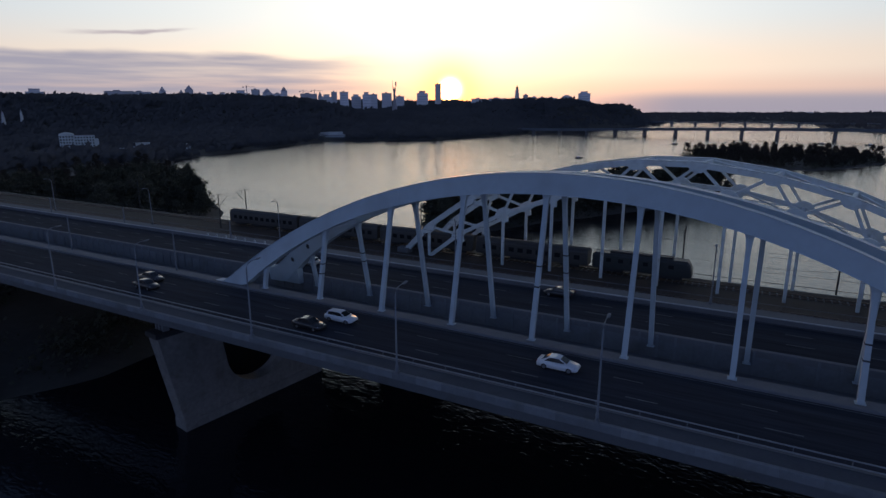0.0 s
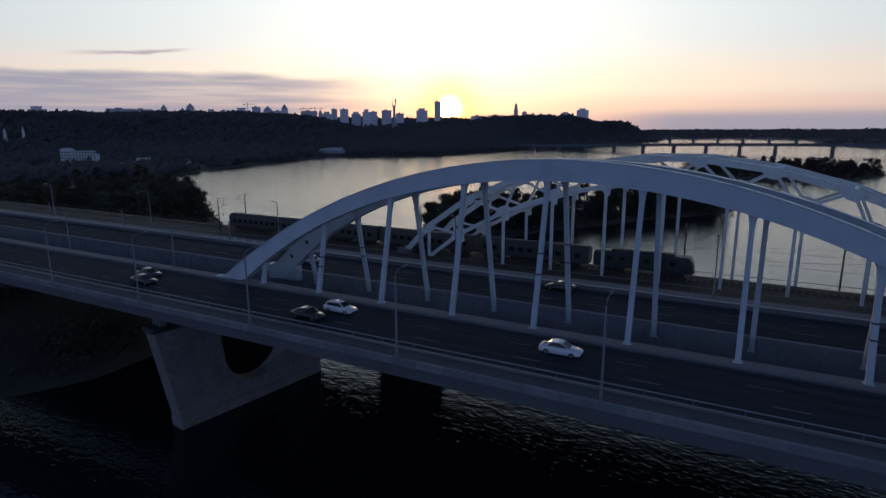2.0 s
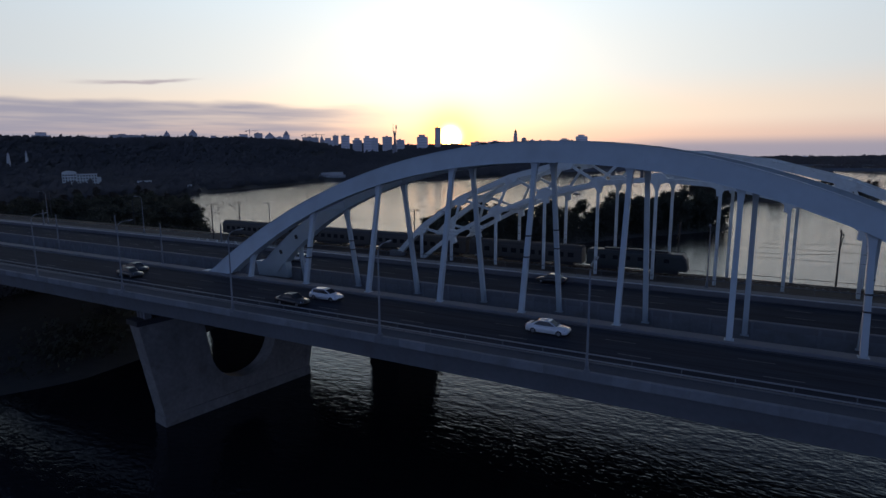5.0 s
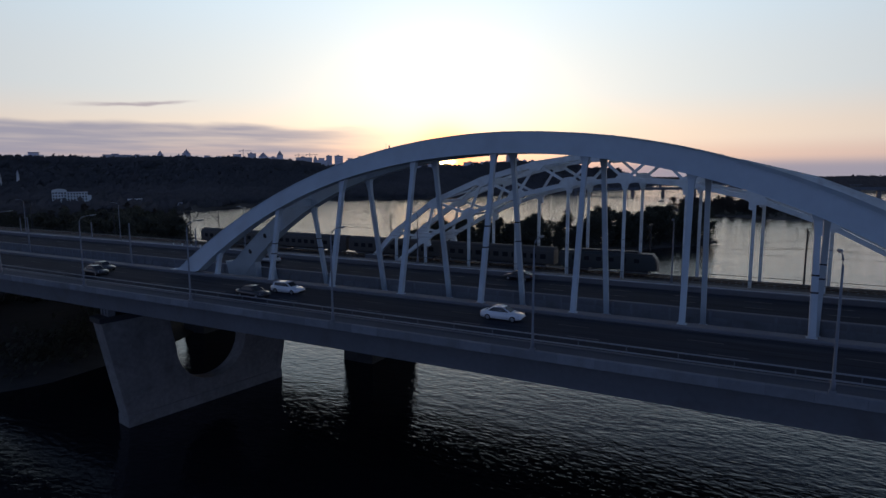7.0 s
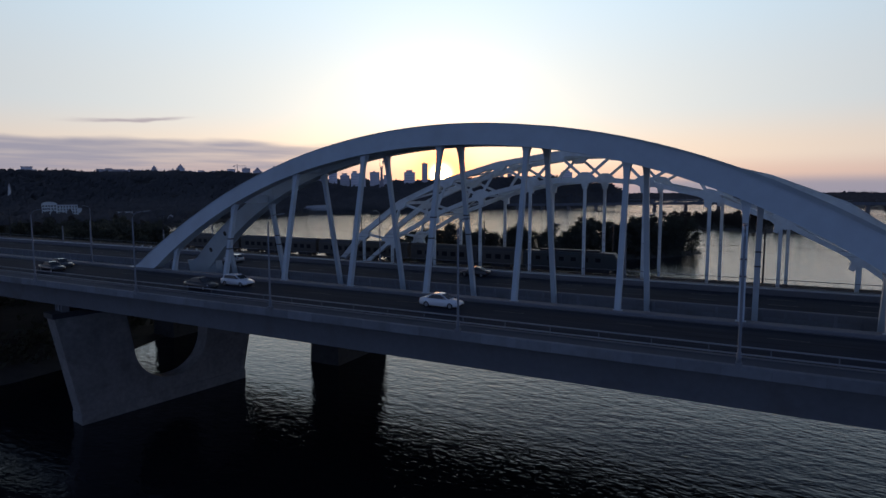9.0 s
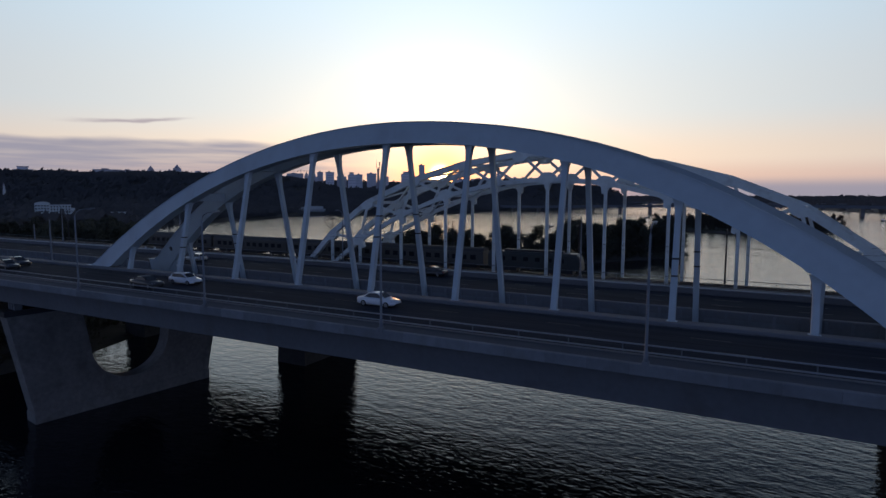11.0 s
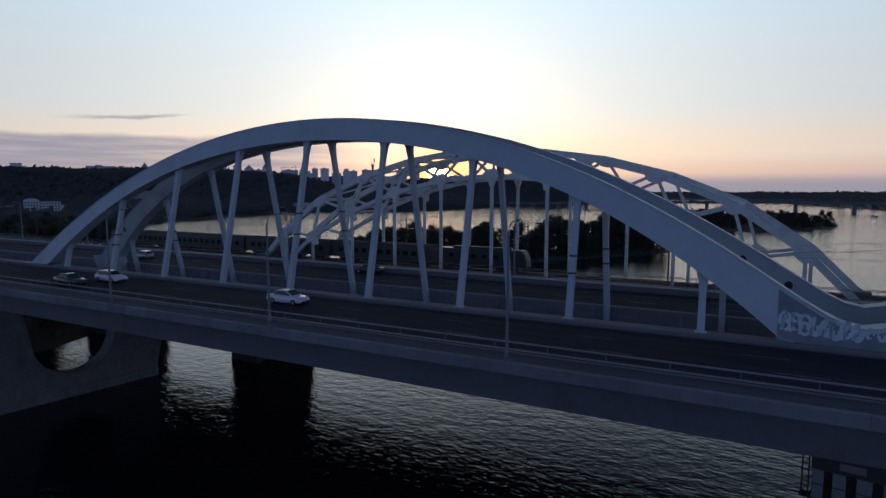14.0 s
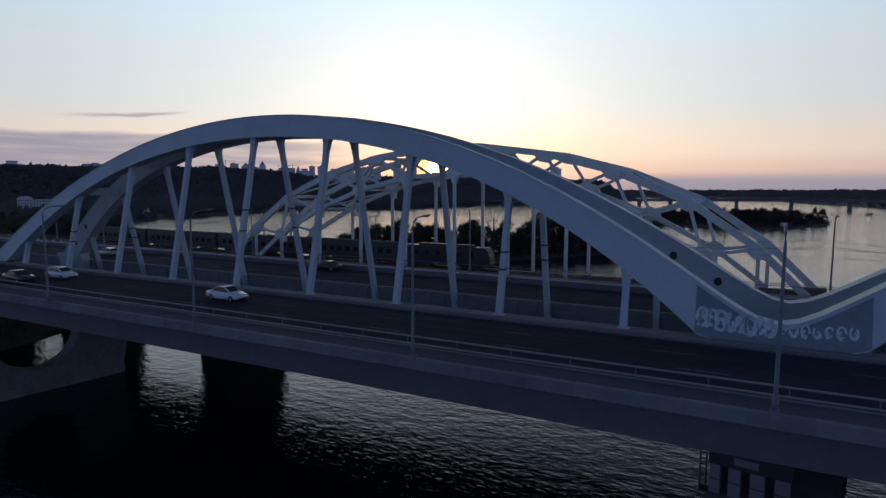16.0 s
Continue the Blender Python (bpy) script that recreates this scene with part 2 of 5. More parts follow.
BARK = material("tree_bark", (0.06, 0.048, 0.038), 0.95, 0, 0.3, 6, 60, 0.5)
LEAF = material("tree_leaves", (0.075, 0.077, 0.058), 0.8, 0, 0.4, 3, 20, 0.0, vary=0.3, spec=0.25)
# far foliage, greyer and bluer than LEAF: aerial haze is in the colour
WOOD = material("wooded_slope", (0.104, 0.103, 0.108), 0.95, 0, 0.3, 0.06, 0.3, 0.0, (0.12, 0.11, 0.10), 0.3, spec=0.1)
for foliage in (LEAF, WOOD):
    let_light_through(foliage, 0.3)
# window bands close to the wall tone, with distance haze mixed into the colour
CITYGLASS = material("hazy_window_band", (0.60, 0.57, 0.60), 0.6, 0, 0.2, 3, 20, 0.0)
HOUSEWALL = material("bright_white_render", (0.58, 0.61, 0.59), 0.9, 0, 0.10, 1, 12, 0.1, (0.6, 0.6, 0.57), 0.3)
WHITEWALL = material("white_render_wall", (0.55, 0.56, 0.55), 0.9, 0, 0.12, 1, 12, 0.1, (0.4, 0.39, 0.36), 0.4)
# skyline walls and roofs paled by haze put into the base colour
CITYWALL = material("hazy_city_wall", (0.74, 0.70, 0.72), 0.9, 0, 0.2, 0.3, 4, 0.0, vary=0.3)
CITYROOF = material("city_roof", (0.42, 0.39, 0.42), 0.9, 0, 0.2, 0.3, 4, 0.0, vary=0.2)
GLASS = material("dark_window_glass", (0.02, 0.022, 0.026), 0.12, 0, 0.2, 3, 20, 0.0)
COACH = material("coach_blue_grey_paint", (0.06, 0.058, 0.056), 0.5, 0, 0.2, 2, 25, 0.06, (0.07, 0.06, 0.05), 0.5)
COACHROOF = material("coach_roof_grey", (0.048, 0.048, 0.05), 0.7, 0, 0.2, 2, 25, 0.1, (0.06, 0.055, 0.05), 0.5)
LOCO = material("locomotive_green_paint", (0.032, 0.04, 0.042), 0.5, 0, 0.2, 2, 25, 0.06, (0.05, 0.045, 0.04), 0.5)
WHITEPAINT = material("white_car_paint", (0.72, 0.74, 0.76), 0.3, 0, 0.05, 3, 30, 0.0, coat=0.6)
SILVERPAINT = material("silver_car_paint", (0.40, 0.42, 0.44), 0.3, 0.5, 0.06, 3, 30, 0.0, coat=0.6)
BLACKPAINT = material("black_car_paint", (0.02, 0.02, 0.024), 0.28, 0, 0.1, 3, 30, 0.0, coat=0.6)
RUBBER = material("tyre_rubber", (0.02, 0.02, 0.02), 0.9, 0, 0.2, 6, 40, 0.1)
RIMS = material("alloy_rim", (0.4, 0.4, 0.42), 0.35, 0.8, 0.1, 6, 40, 0.0)
LAMPGLASS = material("clear_lamp_lens", (0.5, 0.5, 0.49), 0.45, 0, 0.05, 6, 40, 0.0)
REDGLASS = material("red_lamp_lens", (0.35, 0.02, 0.02), 0.2, 0, 0.05, 6, 40, 0.0)
GRAFFITI = material("pale_sprayed_paint", (0.60, 0.67, 0.71), 0.8, 0, 0.25, 8, 40, 0.05)
GOLD = material("dull_gilding", (0.45, 0.32, 0.10), 0.4, 0.7, 0.1, 6, 40, 0.0)
WATER = water_material()

# ---------------------------------------------------------------- mesh helpers


class Geo:
    """Vertices and faces of one mesh, put together from simple solids."""

    def __init__(self):
        self.v, self.f = [], []

    def add(self, verts, faces):
        k = len(self.v)
        self.v += [tuple(p) for p in verts]
        self.f += [tuple(i + k for i in f) for f in faces]
        return self

    def box(self, x0, x1, y0, y1, z0, z1):
        v = [(x, y, z) for x in (x0, x1) for y in (y0, y1) for z in (z0, z1)]
        return self.add(v, [(0, 1, 3, 2), (4, 6, 7, 5), (0, 4, 5, 1), (2, 3, 7, 6), (0, 2, 6, 4), (1, 5, 7, 3)])

    def loft(self, rings, caps=True):
        m = len(rings[0])
        f = []
        for r in range(len(rings) - 1):
            for i in range(m):
                j = (i + 1) % m
                f.append((r * m + i, r * m + j, (r + 1) * m + j, (r + 1) * m + i))
        if caps:
            f += [tuple(range(m))[::-1], tuple((len(rings) - 1) * m + i for i in range(m))]
        return self.add([p for r in rings for p in r], f)

    def beam(self, p, q, w, h, side=None, chamfer=0.0):
        """A bar of section w (sideways) by h from p to q."""
        p, q = Vector(p), Vector(q)
        d = (q - p).normalized()
        s = Vector(side) if side else (Vector((0, 0, 1)).cross(d) if abs(d.z) < 0.98 else Vector((1, 0, 0)))
        s = (s - d * s.dot(d)).normalized()
        u = d.cross(s)
        w, h, c = w / 2, h / 2, chamfer
        if c:
            sec = [(w, h - c), (w - c, h), (c - w, h), (-w, h - c), (-w, c - h), (c - w, -h), (w - c, -h), (w, c - h)]
        else:
            sec = [(w, h), (-w, h), (-w, -h), (w, -h)]
        return self.loft([[e + s * a + u * b for a, b in sec] for e in (p, q)])

    def tube(self, pts, radii, n=8):
        pts = [Vector(p) for p in pts]
        if isinstance(radii, (int, float)):
            radii = [radii] * len(pts)
        rings = []
        for i, p in enumerate(pts):
            d = (pts[min(i + 1, len(pts) - 1)] - pts[max(i - 1, 0)]).normalized()
            s = d.cross(Vector((0, 0, 1))) if abs(d.z) < 0.95 else d.cross(Vector((0, 1, 0)))
            s.normalize()
            u = d.cross(s)
            rings.append([p + (s * math.cos(a) + u * math.sin(a)) * radii[i] for a in [2 * math.pi * k / n for k in range(n)]])
        return self.loft(rings)

    def prism_y(self, outline, y0, y1):
        """A plate with an (x, z) outline between y0 and y1."""
        return self.loft([[(x, y, z) for x, z in outline] for y in (y0, y1)])

    def prism_x(self, outline, x0, x1):
        return self.loft([[(x, y, z) for y, z in outline] for x in (x0, x1)])

    def mesh(self, name, mat, smooth=False):
        me = bpy.data.meshes.new(name)
        me.from_pydata(self.v, [], self.f)
        bm = bmesh.new()
        bm.from_mesh(me)
        bmesh.ops.recalc_face_normals(bm, faces=bm.faces)
        bm.to_mesh(me)
        bm.free()
        me.materials.append(mat)
        if smooth:
            me.polygons.foreach_set("use_smooth", [True] * len(me.polygons))
        return me


def thing(name, label, category, group="", kind="", at=None):
    ob = tagged(new(name), label, category, group, kind)
    ob.empty_display_size = 0.5
    if at is not None:
        ob.matrix_world = at if isinstance(at, Matrix) else Matrix.Translation(at)
    return ob


def part(name, geo, mat, parent, label="", smooth=False, at=None):
    """One mesh object under a thing or a part; its coordinates are those of the parent."""
    me = geo.mesh(name, mat, smooth) if isinstance(geo, Geo) else geo
    ob = new(name, me)
    ob.parent = parent
    if at is not None:
        ob.matrix_basis = at if isinstance(at, Matrix) else Matrix.Translation(at)
    return tagged(ob, label)


def solid(name, geo, mat, label, category, kind="", group="", smooth=False):
    return tagged(new(name, geo.mesh(name, mat, smooth)), label, category, group, kind)


# ---------------------------------------------------------------- levels and lines of the crossing
WATER_Z = -23.0
X0, X1 = -560.0, 330.0             # ends of the decks
PANEL = 11.0
# ---------------------------------------------------------------- ground and river


def inside_distance(px, py, poly):
    """Signed distance to a closed outline, positive inside."""
    pts = np.array(poly, float)
    best = np.full(px.shape, 1e9)
    odd = np.zeros(px.shape, bool)
    for a, b in zip(pts, np.roll(pts, -1, 0)):
        d = b - a
        t = np.clip(((px - a[0]) * d[0] + (py - a[1]) * d[1]) / (d @ d), 0, 1)
        best = np.minimum(best, np.hypot(px - a[0] - t * d[0], py - a[1] - t * d[1]))
        cross = ((a[1] > py) != (b[1] > py))
        with np.errstate(divide="ignore", invalid="ignore"):
            xs = a[0] + (py - a[1]) * d[0] / (d[1] if d[1] else 1e-9)
        odd ^= cross & (px < xs)
    return np.where(odd, best, -best)


WEST_BANK = [(-160, -900), (-75, -120), (-44, -30), (-30, -6), (-31, 20), (-37, 36), (-56, 52), (-92, 62), (-118, 78), (-123, 96), (-150, 132), (-240, 190), (-390, 285), (-436, 322), (-452, 384), (-470, 445), (-486, 522), (-509, 608), (-499, 662), (-436, 709), (-380, 760),
             (-362, 850), (-330, 1010), (-330, 1300), (-270, 1480), (-215, 1650), (-195, 1800), (-195, 2110), (-10, 2180), (260, 2060), (900, 2400), (2500, 4800), (-4800, 4800), (-4800, -900)]
NEAR_ISLAND = [(-34, 126), (-58, 165), (-46, 200), (-6, 240), (24, 288), (48, 320), (67, 303), (67, 286), (44, 256), (27, 235), (11, 208), (-8, 178), (-22, 148)]
FAR_ISLAND = [(0, 610), (45, 525), (112, 488), (152, 540), (180, 598), (186, 655), (120, 690), (40, 690)]
EAST_BANK = [(316, 1160), (276, 1317), (233, 1419), (200, 1634), (205, 2150), (1100, 4800), (4800, 4800), (4800, 300), (900, 500), (420, 900)]
RIDGES = [((-1300, 420), (-900, 930), 230.0, 66.0), ((-900, 930), (-560, 1130), 200.0, 28.0), ((-720, 1290), (-330, 1400), 200.0, 47.0), ((-1900, 700), (-900, 1700), 420.0, 60.0),
          ((-900, 1250), (-720, 1290), 200.0, 36.0), ((-430, 1375), (-300, 1395), 130.0, 57.0), ((-200, 3050), (1600, 3050), 520.0, 13.0)]
BLUFFS = [((-420, 1750), (-290, 1750), 60.0, 47.0), ((-560, 1400), (-372, 1440), 130.0, 60.0)]     # wooded headlands that drop to the water


def ground_height(px, py):
    z = np.full(px.shape, -29.0)
    for poly, top, slope in ((WEST_BANK, 4.5, 0.16), (NEAR_ISLAND, 1.6, 0.12), (FAR_ISLAND, 1.5, 0.12), (EAST_BANK, 5.0, 0.05)):
        d = inside_distance(px, py, poly)
        z = np.maximum(z, WATER_Z + np.clip(d * slope, -6, top))
    d = inside_distance(px, py, WEST_BANK)

    def hump(ridge):
        (ax, ay), (bx, by), width, high = ridge
        dx, dy = bx - ax, by - ay
        t = np.clip(((px - ax) * dx + (py - ay) * dy) / (dx * dx + dy * dy), 0, 1)
        away = np.hypot(px - ax - t * dx, py - ay - t * dy)
        return high * np.exp(-(away / width) ** 2)
    rise = np.zeros(px.shape)
    for ridge in RIDGES:
        rise = np.maximum(rise, hump(ridge))
    rough = 3.0 * np.sin(px * 0.013 + 1.0) * np.sin(py * 0.011) + 2.0 * np.sin(px * 0.031) * np.sin(py * 0.027 + 2.0)
    hills = np.clip(d / 160.0, 0, 1) ** 1.3 * (rise + rough * np.clip(rise / 30, 0, 1))
    for bluff in BLUFFS:
        hills = np.maximum(hills, np.clip(d / 40.0, 0, 1) * hump(bluff))
    return z + hills


def build_ground():
    rings = np.concatenate([np.linspace(0, 900, 76), np.geomspace(915, 4700, 90)])
    turns = np.linspace(0, 2 * math.pi, 321)[:-1]
    r, a = np.meshgrid(rings[1:], turns, indexing="ij")
    px, py = r * np.cos(a), r * np.sin(a)
    z = ground_height(px, py)
    verts = [(0.0, 0.0, -29.0)] + list(zip(px.ravel().tolist(), py.ravel().tolist(), z.ravel().tolist()))
    m = len(turns)
    faces = [(0, 1 + i, 1 + (i + 1) % m) for i in range(m)]
    for k in range(len(rings) - 2):
        o = 1 + k * m
        faces += [(o + i, o + m + i, o + m + (i + 1) % m, o + (i + 1) % m) for i in range(m)]
    me = bpy.data.meshes.new("ground")
    me.from_pydata(verts, [], faces)
    me.materials.append(GROUND)
    me.polygons.foreach_set("use_smooth", [True] * len(me.polygons))
    tagged(new("ground", me), "dark wooded river banks, low islands and hills", "ground", kind="structure")


def build_water():
    g = Geo()
    n = 64
    g.add([(4750 * math.cos(2 * math.pi * i / n), 4750 * math.sin(2 * math.pi * i / n), WATER_Z) for i in range(n)], [tuple(range(n))])
    solid("water", g, WATER, "wide dark river with small ripples at dusk", "river", "structure")


build_ground()
build_water()

# ---------------------------------------------------------------- near road deck
ROAD_IN, ROAD_OUT = -1.6, -12.7          # kerb at the arch, kerb at the footway
EDGE_Y = -15.6


def build_near_deck():
    g = Geo()
    g.prism_x([(ROAD_IN, -0.14), (-7.2, -0.06), (ROAD_OUT, -0.16), (ROAD_OUT, -0.5), (ROAD_IN, -0.5)], X0, X1)
    solid("road", g, ASPHALT, "worn dark asphalt carriageway with three lanes", "road", "structure")
    deck = thing("bridge_deck", "grey girder deck under the carriageway, with pale concrete edge", "bridge deck", kind="structure")
    # steel box girders and cantilever slab
    g = Geo().prism_x([(0.7, -0.5), (-15.2, -0.5), (-15.2, -0.75), (-11.2, -1.25), (-10.95, -4.45), (-7.6, -4.45), (-7.3, -1.3), (-5.2, -1.3),
                       (-4.9, -4.45), (-1.6, -4.45), (-1.3, -1.3), (0.7, -0.9)], X0, X1)
    part("girder", g, GIRDER, deck)
    part("footway", Geo().box(X0, X1, EDGE_Y + 0.35, ROAD_OUT - 0.35, -0.5, 0.02), WALKWAY, deck)
    part("kerb", Geo().prism_x([(ROAD_OUT, -0.5), (ROAD_OUT, 0.02), (ROAD_OUT - 0.05, 0.08), (ROAD_OUT - 0.35, 0.08), (ROAD_OUT - 0.35, -0.5)], X0, X1), KERB, deck)
    # plinth strip in which the hangers stand
    part("plinth", Geo().prism_x([(ROAD_IN, -0.5), (ROAD_IN, 0.12), (ROAD_IN + 0.08, 0.2), (ROAD_IN + 0.5, 0.2), (ROAD_IN + 0.55, 0.0), (0.85, 0.0), (0.85, -0.8), (ROAD_IN + 0.1, -0.8)], X0, X1),
         KERB, deck, "pale concrete plinth strip with raised kerb")
    # precast edge panels, one by one along the stretch that is passed closely
    panel = Geo().prism_x([(EDGE_Y, -0.72), (EDGE_Y - 0.08, -0.66), (EDGE_Y - 0.08, 0.06), (EDGE_Y - 0.02, 0.12), (EDGE_Y + 0.3, 0.12), (EDGE_Y + 0.35, 0.06), (EDGE_Y + 0.35, -0.72)], 0.006, 2.994).mesh("edge_panel", CONCRETE)
    for i in range(72):
        part("edge_panel", panel, CONCRETE, deck, at=(-66 + 3.0 * i, random.uniform(-0.012, 0.012), random.uniform(-0.008, 0.008)))
    for name, a, b in (("edge_beam", X0, -66.0), ("edge_beam", 150.0, X1)):
        part(name, Geo().box(a, b, EDGE_Y - 0.06, EDGE_Y + 0.35, -0.72, 0.1), CONCRETE, deck)


build_near_deck()


def build_far_deck():
    g = Geo().prism_x([(11.7, -0.92), (17.2, -0.84), (22.8, -0.94), (22.8, -1.4), (11.7, -1.4)], X0, X1)
    solid("road", g, ASPHALT, "worn dark asphalt carriageway beyond the arch", "road", "structure")
    deck = thing("bridge_deck", "concrete-edged deck of the second carriageway", "bridge deck", kind="structure")
    part("girder", Geo().prism_x([(11.1, -1.4), (26.8, -1.4), (26.8, -1.7), (25.6, -1.9), (25.3, -5.0), (22.0, -5.0), (21.7, -2.1), (16.2, -2.1), (15.9, -5.0), (12.4, -5.0), (12.1, -2.1), (11.1, -1.9)], X0, X1), GIRDER, deck)
    part("kerb", Geo().prism_x([(11.02, -1.5), (11.02, -0.76), (11.1, -0.68), (11.6, -0.68), (11.7, -0.78), (11.7, -1.5)], X0, X1), KERB, deck)
    part("barrier", Geo().prism_x([(22.8, -1.4), (22.8, -0.42), (22.9, -0.28), (23.15, -0.28), (23.25, -0.42), (23.25, -1.4)], X0, X1), KERB, deck, "low pale concrete barrier")
    part("coping", Geo().box(X0, X1, 22.78, 23.02, -0.27, -0.16), COPING, deck, "pale coping on the barrier")
    part("footway", Geo().box(X0, X1, 23.25, 26.8, -1.4, -0.5), PALEDECK, deck)
    # unseen slab, added so no sky shows through the gap in the water's reflection
    part("median_slab", Geo().prism_x([(0.7, -3.9), (11.1, -3.9), (11.1, -4.4), (0.7, -4.4)], X0, X1), GIRDER, deck, "unseen slab closing the gap between the two decks")
    # ribbed face towards the gap between the decks
    part("fascia", Geo().box(X0, X1, 11.06, 11.2, -3.9, -0.8), CONCRETE, deck)
    rib = Geo().box(-0.14, 0.14, 10.95, 11.058, -3.9, -0.85).mesh("fascia_rib", CONCRETE)
    for i in range(90):
        part("fascia_rib", rib, CONCRETE, deck, at=(-75 + 2.2 * i, 0, 0))


build_far_deck()


def lane_marks():
    marks = []
    for y, z in ((-5.35, -0.098), (-9.05, -0.10)):
        x = -150.0 + (0 if y > -7 else 2.0)
        while x < 170:
            marks.append(Geo().box(x, x + 3.0, y - 0.07, y + 0.07, z, z + 0.012))
            x += 12.0
    for y, z in ((15.3, -0.865), (19.0, -0.87)):
        x = -150.0
        while x < 170:
            marks.append(Geo().box(x, x + 3.0, y - 0.07, y + 0.07, z, z + 0.012))
            x += 8.3
    all_marks = thing("road_marking", "worn white dashed and solid lane lines", "road marking", kind="structure")
    for g in marks:
        part("dash", g, LINE, all_marks)
    for y, z in ((-1.95, -0.125), (-12.35, -0.145), (12.05, -0.91), (22.4, -0.93)):
        part("edge_line", Geo().box(-300, 200, y - 0.07, y + 0.07, z, z + 0.012), LINE, all_marks)


lane_marks()

# ---------------------------------------------------------------- guard rail and railing


def build_guardrail(y, base, label, x0, x1):
    ob = thing("guardrail", label, "guardrail")
    for z in (0.20, 0.74):                                  # a low rail and a hand-high one
        part("rail_beam", Geo().prism_x([(y - 0.05, base + z - 0.05), (y - 0.06, base + z), (y - 0.03, base + z + 0.06), (y + 0.03, base + z + 0.06), (y + 0.05, base + z), (y + 0.03, base + z - 0.05)], x0, x1), ZINC, ob)
    post = Geo().box(-0.04, 0.04, y + 0.052, y + 0.11, base - 0.1, base + 0.76).mesh("post", RAILGREY)
    k = int((x1 - x0) / 4.0)
    for i in range(k):
        part("post", post, RAILGREY, ob, at=(x0 + 2 + 4.0 * i, 0, 0))


build_guardrail(-12.95, 0.06, "galvanised two-rail guardrail between carriageway and footway", -200, 180)


def build_railing(y, base, x0, x1, label, mat, step=3.0, high=1.05):
    ob = thing("railing", label, "railing")
    part("top_rail", Geo().beam((x0, y, base + high), (x1, y, base + high), 0.10, 0.08), mat, ob)
    part("bottom_rail", Geo().beam((x0, y, base + 0.18), (x1, y, base + 0.18), 0.025, 0.025), mat, ob)
    post = Geo().box(-0.022, 0.022, y - 0.03, y + 0.03, base, base + high - 0.04).mesh("post", mat)
    for i in range(int((x1 - x0) / step)):
        part("post", post, mat, ob, at=(x0 + step / 2 + step * i, 0, 0))
    return ob


build_railing(26.6, -0.5, -160, 160, "thin grey steel railing beside the railway", RAILGREY, 4.0, 1.0)

# ---------------------------------------------------------------- road arch
LEAN = 0.215                     # inward slope of the ribs
MID_Y = 5.15
SKEW = 1.3                       # the far rib stands this much further along, as the piers are skewed


SPAN_C = (56.1, 163.9)            # centres of the two arches; they meet over the pier at x = 110


def rib_top(x):
    def one(u):
        return 19.85 - 0.0062 * u * u - 2.6e-7 * u ** 4
    a, b = one(x - SPAN_C[0]), one(x - SPAN_C[1])
    return 0.5 * (a + b + math.sqrt((a - b) ** 2 + 14.4))


def rib_bottom(x):
    u = x - (SPAN_C[0] if x < 110 else SPAN_C[1])
    return 17.4 - 0.0056 * u * u - 7.0e-7 * u ** 4


FAR_FOOT = -2.4


def rib_section(x, side, bottom, top, width=0.72, lip=0.0):
    """Cross-section of a leaning rib at x; side 1: near rib, -1: far rib."""
    ring = []
    for w, z in ((-width, bottom), (width, bottom), (width, top), (-width, top)):
        y = LEAN * z + w
        ring.append((x if side > 0 else x + SKEW, y if side > 0 else 2 * MID_Y - y, z))
    return ring


